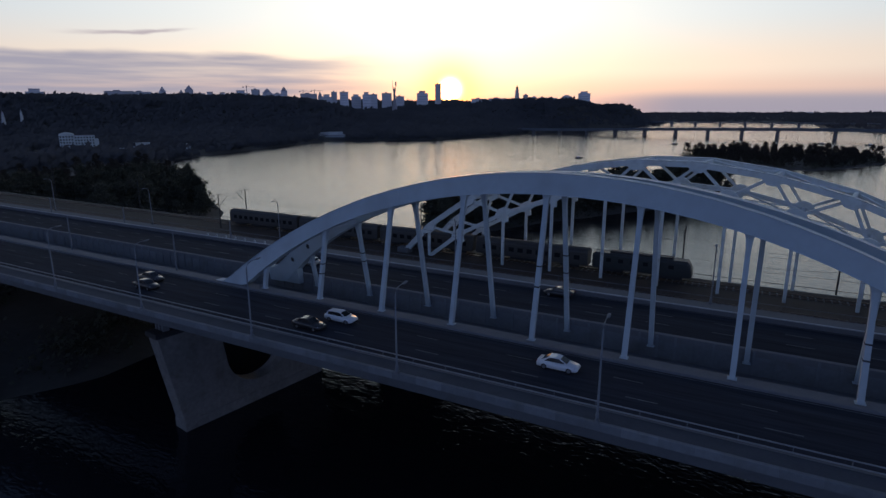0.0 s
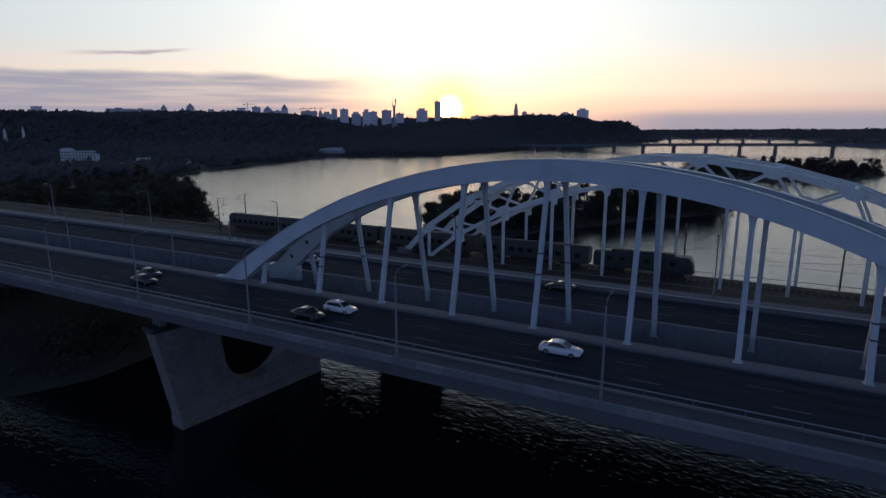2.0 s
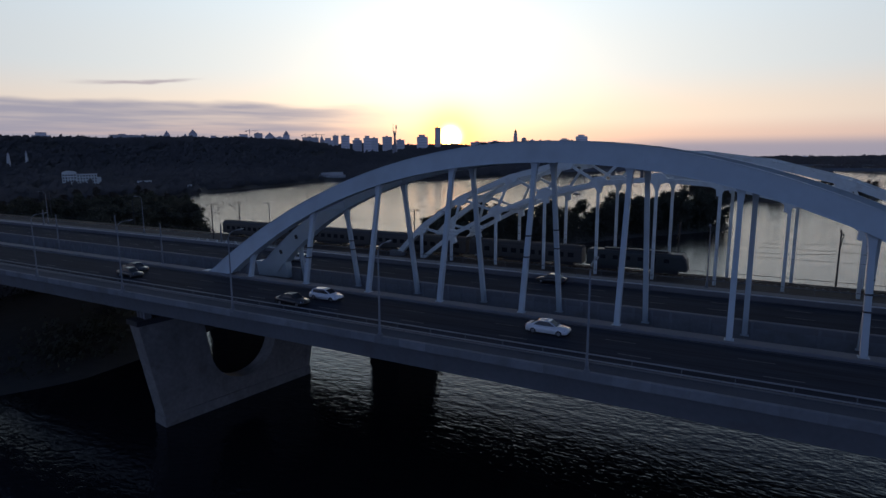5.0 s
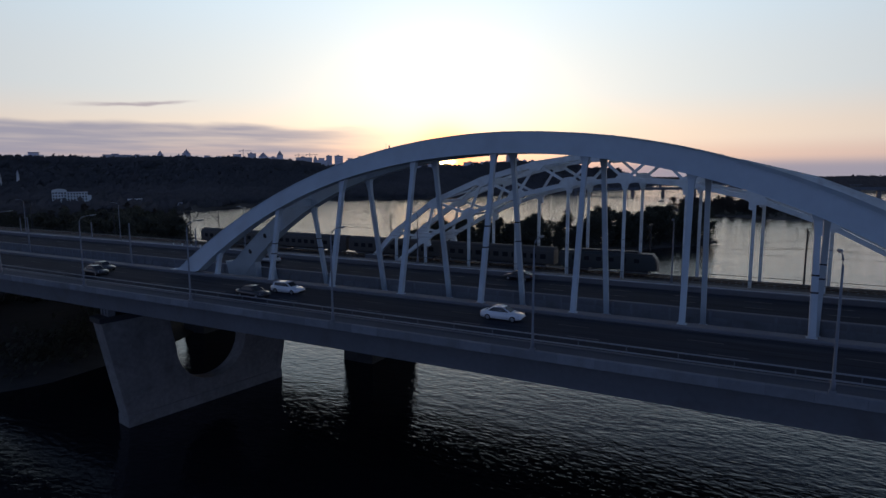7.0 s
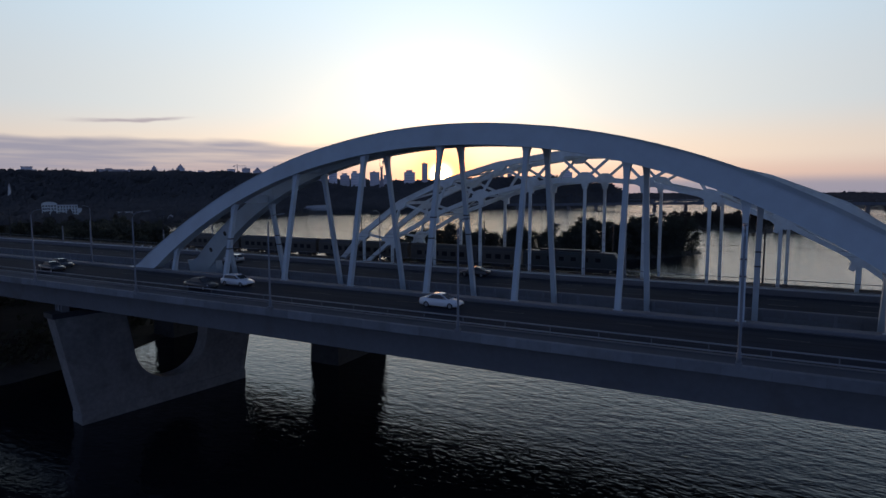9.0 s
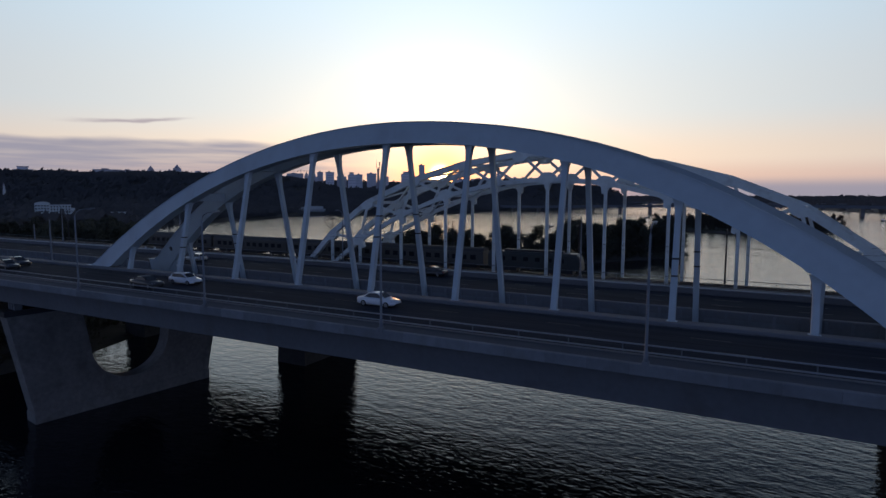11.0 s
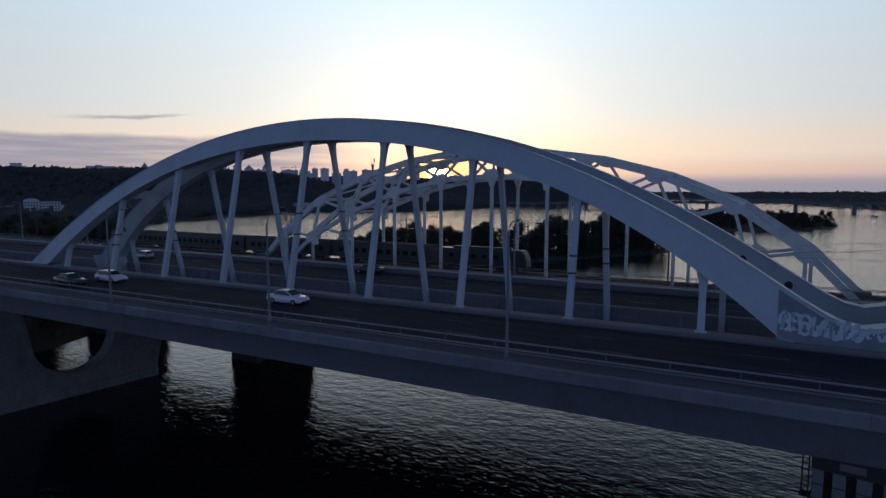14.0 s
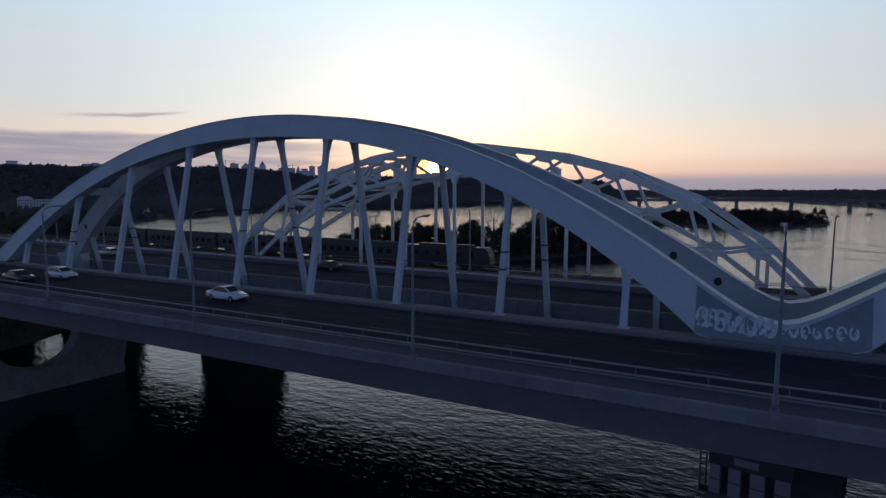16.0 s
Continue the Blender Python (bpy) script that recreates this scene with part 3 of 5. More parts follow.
def build_arch(first, last, first_node, label):
    arch = thing("bridge_arch", label, "bridge arch", "road arches")
    for side in (1, -1):
        xs = np.linspace(first, last, 81)
        rings = [rib_section(x, side, max(rib_bottom(x), 0.0 if side > 0 else FAR_FOOT), max(rib_top(x), 0.1)) for x in xs]
        rib = part("rib", Geo().loft(rings), STEEL, arch)
        for edge in (0, 1):                                  # flange lips along the upper and lower edges
            rings = []
            for x in xs:
                lo, hi = max(rib_bottom(x), 0.0 if side > 0 else FAR_FOOT), max(rib_top(x), 0.1)
                if hi - lo < 0.4:
                    continue
                z = hi if edge else lo
                rings.append(rib_section(x, side, z - 0.03, z + 0.03, 0.82))
            part("flange", Geo().loft(rings), STEEL, rib)
        for k in range(1, 10):                               # bolted splice straps
            x = first_node + PANEL * k + 0.9
            lo, hi = rib_bottom(x), rib_top(x)
            rings = [rib_section(xx, side, rib_bottom(xx) + 0.06, rib_top(xx) + 0.05, 0.745) for xx in (x, x + 0.25, x + 0.5)]
            part("splice_strap", Geo().loft(rings), STEEL, rib)
        for k in range(1, 10):
            x = first_node + PANEL * k
            foot = 0.0 if side > 0 else FAR_FOOT
            top = rib_bottom(x) + 0.15
            if top < 1.0:
                continue

            def leaned(w, z):
                y = LEAN * z + w
                return y if side > 0 else 2 * MID_Y - y
            flare = min(1.8, 0.4 * top)
            g = Geo()
            x = x if side > 0 else x + SKEW
            rings = []
            for z, hx, hy in ((foot, 0.29, 0.30), (top - flare, 0.26, 0.28), (top - 0.35 * flare, 0.36, 0.32), (top, 0.56, 0.40)):
                rings.append([(x + sx * hx, leaned(sy * hy, z), z) for sx, sy in ((-1, -1), (1, -1), (1, 1), (-1, 1))])
            hanger = part("hanger", g.loft(rings), STEEL, arch)
            g = Geo().loft([[(x + sx * 0.46, leaned(sy * 0.42, z), z) for sx, sy in ((-1, -1), (1, -1), (1, 1), (-1, 1))] for z in (foot - 0.02, foot + 0.05)])
            part("base_plate", g, STEEL, hanger)
            if k % 3 == 2:
                for z in (top * 0.36, top * 0.50):
                    ring = [[(x + sx * 0.31, leaned(sy * 0.33, zz), zz) for sx, sy in ((-1, -1), (1, -1), (1, 1), (-1, 1))] for zz in (z, z + 0.16)]
                    part("collar", Geo().loft(ring), DARKSTEEL, hanger, "dark clamp collar")
    # cross struts between the ribs
    for k in (2, 3, 4, 6, 7, 8):
        x = first_node + PANEL * k
        z = (rib_bottom(x) + rib_top(x)) / 2 - 0.3
        y = LEAN * z + 0.7
        part("cross_strut", Geo().beam((x, y, z), (x + SKEW, 2 * MID_Y - y, z), 0.9, 1.1), STEEL, arch)
    return arch


arch = build_arch(0.8, 110.0, 0.0, "pale blue-grey steel box arch with leaning ribs and hangers")
arch_2 = build_arch(110.0, 219.2, 109.0, "pale blue-grey steel box arch springing from the shared pier")


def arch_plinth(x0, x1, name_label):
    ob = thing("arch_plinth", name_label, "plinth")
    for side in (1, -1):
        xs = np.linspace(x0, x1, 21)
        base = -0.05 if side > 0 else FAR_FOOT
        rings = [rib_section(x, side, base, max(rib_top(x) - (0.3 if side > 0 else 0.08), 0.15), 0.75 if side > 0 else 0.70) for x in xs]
        part("wall", Geo().loft(rings), FOOTPAINT if side > 0 else STEEL, ob, "grimy foot panel with shade in its paint" if side > 0 else "")
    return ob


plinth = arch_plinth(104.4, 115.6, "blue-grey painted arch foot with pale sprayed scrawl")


def ribbon(pts, wide, deep):
    """A flat sprayed stroke along points of the (x, z) plane, lying on the leaning web."""
    rings = []
    for i, (x, z) in enumerate(pts):
        (ax, az), (bx, bz) = pts[max(i - 1, 0)], pts[min(i + 1, len(pts) - 1)]
        n = math.hypot(bx - ax, bz - az)
        nx, nz = -(bz - az) / n * wide / 2, (bx - ax) / n * wide / 2
        rings.append([(x + s * nx, LEAN * (z + s * nz) - 0.755 - d, z + s * nz) for s, d in ((-1, 0), (1, 0), (1, deep), (-1, deep))])
    return Geo().loft(rings)


rnd = random.Random(5)
for i in range(15):
    cx = 104.9 + 0.66 * i if i < 8 else 110.25 + 0.72 * (i - 8)
    cz = 1.68 - 0.10 * i + 0.006 * i * i
    r = (0.66 if i < 8 else 0.45) * rnd.uniform(0.85, 1.1)
    a0 = rnd.uniform(0, 360)
    strokes = [[(cx + 0.55 * r * math.cos(radians(a)), cz + r * math.sin(radians(a))) for a in np.linspace(a0, a0 + rnd.uniform(200, 320), 15)]]
    strokes.append([(cx + 0.3 * r * math.cos(radians(a)), cz - 0.25 * r + 0.45 * r * math.sin(radians(a))) for a in np.linspace(a0 + 90, a0 + 330, 10)])
    if i < 8:
        k = rnd.uniform(-0.2, 0.25)
        strokes.append([(cx - 0.3 + k * 0.2, cz - r), (cx - 0.22 + k * 0.6, cz), (cx - 0.1 + k, cz + r * 1.1)])
    for pts in strokes:
        part("scrawl", ribbon(pts, 0.23 if i < 8 else 0.13, 0.012 + 0.002 * (i % 2)), GRAFFITI, plinth, "pale illegible sprayed stroke")
rings = [rib_section(x, -1, FAR_FOOT, max(rib_top(x) - 0.1, 0.1), 0.70) for x in np.linspace(0.9, 7.6, 12)]
foot_block = thing("arch_plinth", "blue-grey steel foot block of the far rib", "plinth")
part("wall", Geo().loft(rings), STEEL, foot_block)


def access_holes():
    for x, z in ((101.8, 5.0), (105.6, 2.8), (8.5, 1.9), (12.6, 4.8)):
        z += 0.3
        g = Geo()
        ring = [(x + 0.34 * math.cos(a), 2 * MID_Y - (LEAN * (z + 0.4 * math.sin(a)) + 0.72) + 0.02, z + 0.4 * math.sin(a)) for a in np.linspace(0, 2 * math.pi, 17)[:-1]]
        ring2 = [(px, py - 0.05, pz) for px, py, pz in ring]
        part("access_hatch", g.loft([ring, ring2]), DARKSTEEL, arch, "dark oval access hatch")


access_holes()

# ---------------------------------------------------------------- piers of the road bridge


def build_pier(x, half, label, skew=-9.0, drop=0.0):
    """Wall pier that flares upwards, with a large U-shaped opening under the deck; drop lowers its head under a bearing wall."""
    pier = thing("bridge_pier", label, "bridge pier", "road bridge piers")

    arc = [(5.3 + 6.3 * math.cos(radians(a)), -12.8 + 6.3 * math.sin(radians(a))) for a in np.linspace(180, 360, 19)]
    foot = WATER_Z - 5
    g = Geo()
    # front and back faces as a strip between the outer and the inner edge, then the rims
    outer = [(-2.2, -6.3), (-11.9, -6.3), (-8.9, WATER_Z + 0.2), (-8.9, foot), (18.6, foot), (18.6, WATER_Z + 0.2), (22.0, -6.3), (12.8, -6.3)]
    inner = [(-1.9, -7.5)] + arc + [(12.5, -7.5)]
    loop = outer + inner[::-1]
    m = len(loop)
    verts = [(xx, y, z) for xx in (-half, half) for y, z in loop]
    faces = [(i, (i + 1) % m, m + (i + 1) % m, m + i) for i in range(m)]
    n_in = len(inner)
    ids = [m - 1 - i for i in range(n_in)]                       # inner edge from the near to the far side
    for off in (0, m):
        quads = [(0, 1, 2, ids[1], ids[0]), (2, 3, ids[3], ids[2], ids[1])]
        base = ids[3:-3]
        mid = len(base) // 2
        quads.append(tuple([3] + base[:mid + 1][::1]))
        quads.append(tuple([3, base[mid], 4]))
        quads.append(tuple([4] + base[mid:]))
        quads += [(4, ids[-4], ids[-3], ids[-2], 5), (5, ids[-2], ids[-1], 7, 6)]
        faces += [tuple(q + off for q in f) for f in quads]
    g.add(verts, faces)
    part("wall", g, PIERC, pier)
    part("footing", Geo().prism_x([(-9.15, WATER_Z - 5), (-9.25, WATER_Z + 1.5), (-9.0, WATER_Z + 1.7), (18.8, WATER_Z + 1.7), (19.0, WATER_Z + 1.5), (18.9, WATER_Z - 5)], -half - 0.18, half + 0.18), PIERC, pier,
         "pale worn concrete footing at the waterline")
    for a, b in ((-12.2, -1.8), (12.4, 22.4)):
        part("cap", Geo().prism_x([(a, -6.3), (a, -5.6), (a + 0.15, -5.5), (b - 0.15, -5.5), (b, -5.6), (b, -6.3)], -half - 0.2, half + 0.2), DARKSTEEL if half < 2 else PIERC, pier)
    n = max(3, round(half * 2 / 1.7))
    rows = (-10.3, -3.2, 13.6, 20.8) if not drop else (-3.2, 13.6, 20.8)
    for y in rows:
        for i in range(n):
            px = -half + (i + 0.5) * 2 * half / n
            part("pedestal", Geo().box(px - (0.24 if half < 2 else 0.42), px + (0.24 if half < 2 else 0.42), y - 0.5, y + 0.5, -5.5, drop + (-4.45 if y < 10 else -5.0)), KERB, pier, "pale bearing pedestal")
    if drop:
        base, head = -5.5, -5.5 + drop
        for a, b in ((-3.3, -2.73), (-2.26, -1.59), (-1.07, -0.30), (0.22, 1.0)):
            block = part("pedestal", Geo().box(a, b, -10.8, -9.9, base, head), PALEDECK, pier, "pale bearing block")
            part("joint", Geo().box(a, b, -10.806, -10.8, head - 0.95, head - 0.87), DARKSTEEL, block)
        part("bearing_beam", Geo().box(-3.4, 1.1, -10.7, -9.9, head, drop - 4.45), DARKSTEEL, pier)
        part("bearing_slab", Geo().box(-1.95, -0.65, -10.86, -10.7, head + 0.3, head + 0.75), PALEDECK, pier, "pale slab on the bearing beam")
        ladder = part("ladder", Geo().box(-3.95, -3.4, -10.9, -10.1, base - 0.1, base), DARKSTEEL, pier, "dark steel access ladder and landing")
        for lx in (-3.85, -3.5):
            part("stringer", Geo().tube([(lx, -10.85, base), (lx, -10.85, drop - 4.5)], 0.05, 6), DARKSTEEL, ladder)
        for k in range(7):
            part("rung", Geo().tube([(-3.85, -10.85, base + 0.3 + 0.35 * k), (-3.5, -10.85, base + 0.3 + 0.35 * k)], 0.03, 5), DARKSTEEL, ladder)
    pier.matrix_world = Matrix.Translation((x, -8.9, -drop)) @ Matrix.Rotation(radians(skew), 4, 'Z') @ Matrix.Translation((0, 8.9, 0))
    return pier


build_pier(-0.4, 1.45, "flared concrete wall pier with a large rounded opening")
build_pier(109.8, 3.2, "broad concrete pier with pale bearing blocks", drop=1.8)
build_pier(-100.0, 1.45, "flared concrete wall pier with a large rounded opening")
build_pier(-200.0, 1.45, "flared concrete wall pier standing on the bank")
build_pier(219.0, 3.2, "broad concrete pier with pale bearing pedestals")

# ---------------------------------------------------------------- railway bridge
RAIL_Z = -3.1
RN, RF = 40.85, 49.65             # planes of the two truss ribs
RC, RP = 63.4, 9.775              # centre and panel of the truss arch
RSKEW = 1.5                       # the far rib stands this much further along
TRACKS = (34.6, 45.25)


def build_rail_deck():
    deck = thing("railway_deck", "dark ballasted railway deck on plate girders", "railway deck", kind="structure")
    part("girder", Geo().prism_x([(28.5, -3.7), (28.5, -6.4), (29.0, -6.4), (29.0, -4.4), (50.2, -4.4), (50.2, -6.4), (50.7, -6.4), (50.7, -3.7)], X0, X1), DARKSTEEL, deck)
    part("ballast", Geo().prism_x([(28.6, -3.7), (29.4, RAIL_Z), (48.6, RAIL_Z), (49.3, -3.7)], X0, X1), BALLAST, deck)
    part("edge_strip", Geo().box(X0, X1, 27.4, 28.5, -4.0, -1.7), PALEDECK, deck)
    part("edge_strip", Geo().box(X0, X1, 50.1, 50.9, -4.6, -3.66), CONCRETE, deck)
    for yc in TRACKS:
        for y in (yc - 0.76, yc + 0.76):
            part("rail", Geo().prism_x([(y - 0.07, RAIL_Z), (y - 0.02, RAIL_Z + 0.05), (y - 0.035, RAIL_Z + 0.17), (y + 0.035, RAIL_Z + 0.17), (y + 0.02, RAIL_Z + 0.05), (y + 0.07, RAIL_Z)], X0, X1), RAIL, deck)
    sleeper = Geo().box(-0.12, 0.12, -1.3, 1.3, RAIL_Z - 0.1, RAIL_Z + 0.03).mesh("sleeper", CONCRETE)
    for yc in TRACKS:
        for i in range(140):
            part("sleeper", sleeper, CONCRETE, deck, at=(-40 + 1.1 * i, yc, 0))


build_rail_deck()
build_railing(50.5, -3.66, -230, 190, "dark steel railing on the railway bridge edge", DARKSTEEL, 3.0, 0.95)

UP_AT = (4.9, 15.8, 26.4, 37.0, 46.1)             # upper nodes either side of the crown, and their heights
UP_Z = (18.3, 16.8, 14.0, 9.6, 3.2)


def lower(x):
    return 14.0 - 0.0078 * (x - RC) ** 2


def chord_plate(c, d, outline, y, half):
    """A gusset with its outline along and across the chord's direction d."""
    u = Vector((-d.z, 0, d.x))
    pts = [Vector(c) + d * a + u * b for a, b in outline]
    return Geo().prism_y([(p.x, p.z) for p in pts], y - half, y + half)


def build_truss():
    arch = thing("railway_arch", "pale grey riveted truss arch over the railway", "bridge arch")
    foot_u, foot_l = 52.2, 45.8
    planes = []
    for y, shift in ((RN, 0.0), (RF, RSKEW)):
        c = RC + shift
        low = [Vector((c + RP * k, y, lower(RC + RP * k))) for k in range(-4, 5)]
        ups = [Vector((c - a, y, z)) for a, z in zip(UP_AT[::-1], UP_Z[::-1])] + [Vector((c + a, y, z)) for a, z in zip(UP_AT, UP_Z)]
        planes.append((low, ups))
        ends_u = [Vector((c - foot_u, y, RAIL_Z))] + ups + [Vector((c + foot_u, y, RAIL_Z))]
        ends_l = [Vector((c - foot_l, y, RAIL_Z))] + low + [Vector((c + foot_l, y, RAIL_Z))]
        for p, q in zip(ends_u, ends_u[1:]):
            ch = part("upper_chord", Geo().beam(p, q, 0.95, 0.95, (0, 1, 0)), RAILSTEEL, arch)
            up = Vector((-(q - p).z, 0, (q - p).x)).normalized()
            part("cover_plate", Geo().beam(p + up * 0.50, q + up * 0.50, 1.15, 0.05, (0, 1, 0)), RAILSTEEL, ch)
            n = 4
            for j in range(n):                                   # dark lacing slots in the cover plate
                m0, m1 = p.lerp(q, (j + 0.30) / n), p.lerp(q, (j + 0.62) / n)
                part("slot", Geo().beam(m0 + up * 0.515, m1 + up * 0.515, 0.34, 0.03, (0, 1, 0)), DARKSTEEL, ch, "dark lacing slot")
        for p, q in zip(ends_l, ends_l[1:]):
            part("lower_chord", Geo().beam(p, q, 0.75, 0.75, (0, 1, 0)), RAILSTEEL, arch)
        for i, lo in enumerate(low):
            for x2 in (ups[i], ups[i + 1]):
                part("diagonal", Geo().beam(lo, x2, 0.36, 0.46, (0, 1, 0)), RAILSTEEL, arch)
            part("hanger", Geo().beam((lo.x, y, RAIL_Z - 0.3), lo, 0.42, 0.50, (0, 1, 0)), RAILSTEEL, arch)
            d = Vector((1, 0, -2 * 0.0078 * (lo.x - c))).normalized()
            part("gusset", chord_plate(lo, d, ((-1.7, -0.42), (-0.62, -0.7), (-0.3, -1.75), (0.3, -1.75), (0.62, -0.7), (1.7, -0.42), (1.5, 0.45), (0.55, 1.15), (-0.55, 1.15), (-1.5, 0.45)), y, 0.42), RAILSTEEL, arch)
        for i, up_node in enumerate(ups):
            a, b = ends_u[i], ends_u[i + 2]
            d = (b - a).normalized()
            part("gusset", chord_plate(up_node, d, ((-1.6, -0.5), (-0.62, -1.3), (0.62, -1.3), (1.6, -0.5), (1.4, 0.44), (-1.4, 0.44)), y, 0.50), RAILSTEEL, arch)
        for s, up_node in ((-1, ups[0]), (1, ups[-1])):
            part("hanger", Geo().beam((up_node.x, y, RAIL_Z - 0.3), up_node, 0.42, 0.5, (0, 1, 0)), RAILSTEEL, arch)
            part("shoe", Geo().box(c + s * foot_u - 1.4, c + s * foot_u + 1.4, y - 0.9, y + 0.9, RAIL_Z - 0.6, RAIL_Z + (1.1 if s < 0 else 0.25)), PALEDECK, arch, "pale concrete foot block")
    (low_n, up_n), (low_f, up_f) = planes
    for i in range(1, 9):                                        # portal struts and crossed wind braces overhead
        part("cross_strut", Geo().beam(up_n[i], up_f[i], 0.5, 0.6), RAILSTEEL, arch)
        if i < 8:
            mid = (up_n[i] + up_f[i] + up_n[i + 1] + up_f[i + 1]) / 4
            for q in (up_n[i], up_f[i], up_n[i + 1], up_f[i + 1]):
                part("wind_brace", Geo().beam(q, mid, 0.34, 0.34), RAILSTEEL, arch)
    for i in range(1, 8):
        part("cross_strut", Geo().beam(low_n[i], low_f[i], 0.36, 0.4), RAILSTEEL, arch)
        if i < 7:
            mid = (low_n[i] + low_f[i] + low_n[i + 1] + low_f[i + 1]) / 4
            for q in (low_n[i], low_f[i], low_n[i + 1], low_f[i + 1]):
                part("wind_brace", Geo().beam(q, mid, 0.24, 0.24), RAILSTEEL, arch)
    return arch


build_truss()


def rail_pier(x, half):
    ob = thing("railway_pier", "dark massive masonry pier under the railway", "bridge pier", "railway piers")
    g = Geo()
    pts = lambda h, e, z: [(x - h, 32.5 - e, z), (x + h, 32.5 - e, z), (x + h, 49.5 + e, z), (x - h, 49.5 + e, z)]
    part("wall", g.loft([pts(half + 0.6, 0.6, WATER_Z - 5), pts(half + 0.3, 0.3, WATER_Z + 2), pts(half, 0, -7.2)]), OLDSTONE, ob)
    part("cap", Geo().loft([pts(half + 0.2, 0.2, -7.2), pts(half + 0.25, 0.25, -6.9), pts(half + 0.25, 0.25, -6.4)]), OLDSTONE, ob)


for px, half in ((13.2, 3.2), (116.4, 3.2), (-36.0, 3.2), (-86.0, 3.2), (-136.0, 3.2), (-190.0, 2.4), (190.0, 2.4)):
    rail_pier(px, half)
# ---------------------------------------------------------------- street lamps, masts


def make_lamp(y, base, high, reach, label, group):
    lamp = thing("street_lamp", label, "street lamp", group)
    g = Geo().tube([(0, 0, 0), (0, 0, 0.9), (0, 0, 0.92), (0, 0, high - 0.7), (0, reach * 0.12, high - 0.25), (0, reach * 0.4, high)], [0.17, 0.16, 0.11, 0.075, 0.065, 0.055], 10)
    part("pole", g, LAMPGREY, lamp, smooth=True)
    arm = part("arm", Geo().tube([(0, reach * 0.38, high - 0.01), (0, reach, high + 0.12)], [0.05, 0.04], 8), LAMPGREY, lamp, smooth=True)
    part("lamp_head", Geo().loft([[(sx * 0.10, reach - 0.15, high + 0.02 + sz * 0.05) for sx, sz in ((-1, -1), (1, -1), (1, 1), (-1, 1))],
                                  [(sx * 0.17, reach + 0.25, high + 0.09 + sz * 0.07) for sx, sz in ((-1, -1), (1, -1), (1, 1), (-1, 1))],
                                  [(sx * 0.10, reach + 0.65, high + 0.14 + sz * 0.04) for sx, sz in ((-1, -1), (1, -1), (1, 1), (-1, 1))]]), LAMPGREY, arm)
    part("base_box", Geo().box(-0.22, 0.22, -0.22, 0.22, -0.25, 0.22), CONCRETE, lamp)
    lamp.matrix_world = Matrix.Translation((0, y, base))
    return lamp


first = make_lamp(EDGE_Y + 0.05, 0.12, 9.4, 1.7, "grey steel street lamp with a short arm on the bridge edge", "street lamps on the bridge edge")
first.matrix_world = Matrix.Translation((24.4, EDGE_Y + 0.05, 0.12))
for k in (-5, -4, -3, -2, -1, 1, 2, 3, 4, 5, 6):
    copy_thing(first, Matrix.Translation((24.4 + 21.2 * k, EDGE_Y + 0.05, 0.12)))
second = make_lamp(26.3, -0.1, 9.0, -1.7, "grey steel street lamp beside the railway", "street lamps beside the railway")
second.matrix_world = Matrix.Translation((73.0, 26.3, -0.5))
for px in (-137, -95, -53, -11, 31, 116.2):
    copy_thing(second, Matrix.Translation((px, 26.3, -0.5)))


def make_mast(label):
    mast = thing("catenary_mast", label, "catenary mast", "railway masts")
    part("pole", Geo().tube([(0, 0, -0.6), (0, 0, 9.0)], [0.17, 0.11], 8), DARKSTEEL, mast)
    part("cross_arm", Geo().tube([(0, 1.6, 8.75), (0, -2.2, 8.75)], 0.06, 6), DARKSTEEL, mast)
    part("bracket", Geo().tube([(0, 0, 5.6), (0, -3.3, 8.5)], 0.065, 6), DARKSTEEL, mast)
    part("bracket", Geo().tube([(0, 0, 7.2), (0, -2.6, 7.9)], 0.04, 6), DARKSTEEL, mast)
    part("bracket", Geo().tube([(0, -1.9, 7.2), (0, -4.0, 6.3)], 0.035, 6), DARKSTEEL, mast)
    for y in (1.5, -2.1, -3.3):
        part("insulator", Geo().tube([(0, y, 8.3), (0, y, 8.72)], [0.09, 0.06], 6), DARKSTEEL, mast)
    return mast


mast = make_mast("dark steel railway catenary mast with angled brackets")
mast.matrix_world = Matrix.Translation((-47.8, 51.6, RAIL_Z - 0.3))
for px in (-190, -142, -95, 9, 168):
    copy_thing(mast, Matrix.Translation((px, 51.6, RAIL_Z)))
mast_far = copy_thing(mast, Matrix.Translation((-45.0, 40.0, RAIL_Z)) @ Matrix.Rotation(math.pi, 4, "Z"))
for px, h in ((66.3, 9.5), (91.0, 9.5), (40.0, 9.5)):
    copy_thing(mast, Matrix.Translation((px, 51.6, RAIL_Z)))
wire = thing("overhead_wire", "thin dark overhead railway wires", "cable")
for yc in TRACKS:
    pts = []
    for i in range(-10, 9):
        xa = 13 + 26.0 * i
        for s in np.linspace(0, 1, 7)[:-1]:
            pts.append((xa + 26.0 * s, yc, RAIL_Z + 7.6 - 3.2 * s * (1 - s)))
    part("carrier_wire", Geo().tube(pts, 0.022, 4), DARKSTEEL, wire)
    part("contact_wire", Geo().tube([(-250, yc, RAIL_Z + 6.2), (250, yc, RAIL_Z + 6.2)], 0.02, 4), DARKSTEEL, wire)

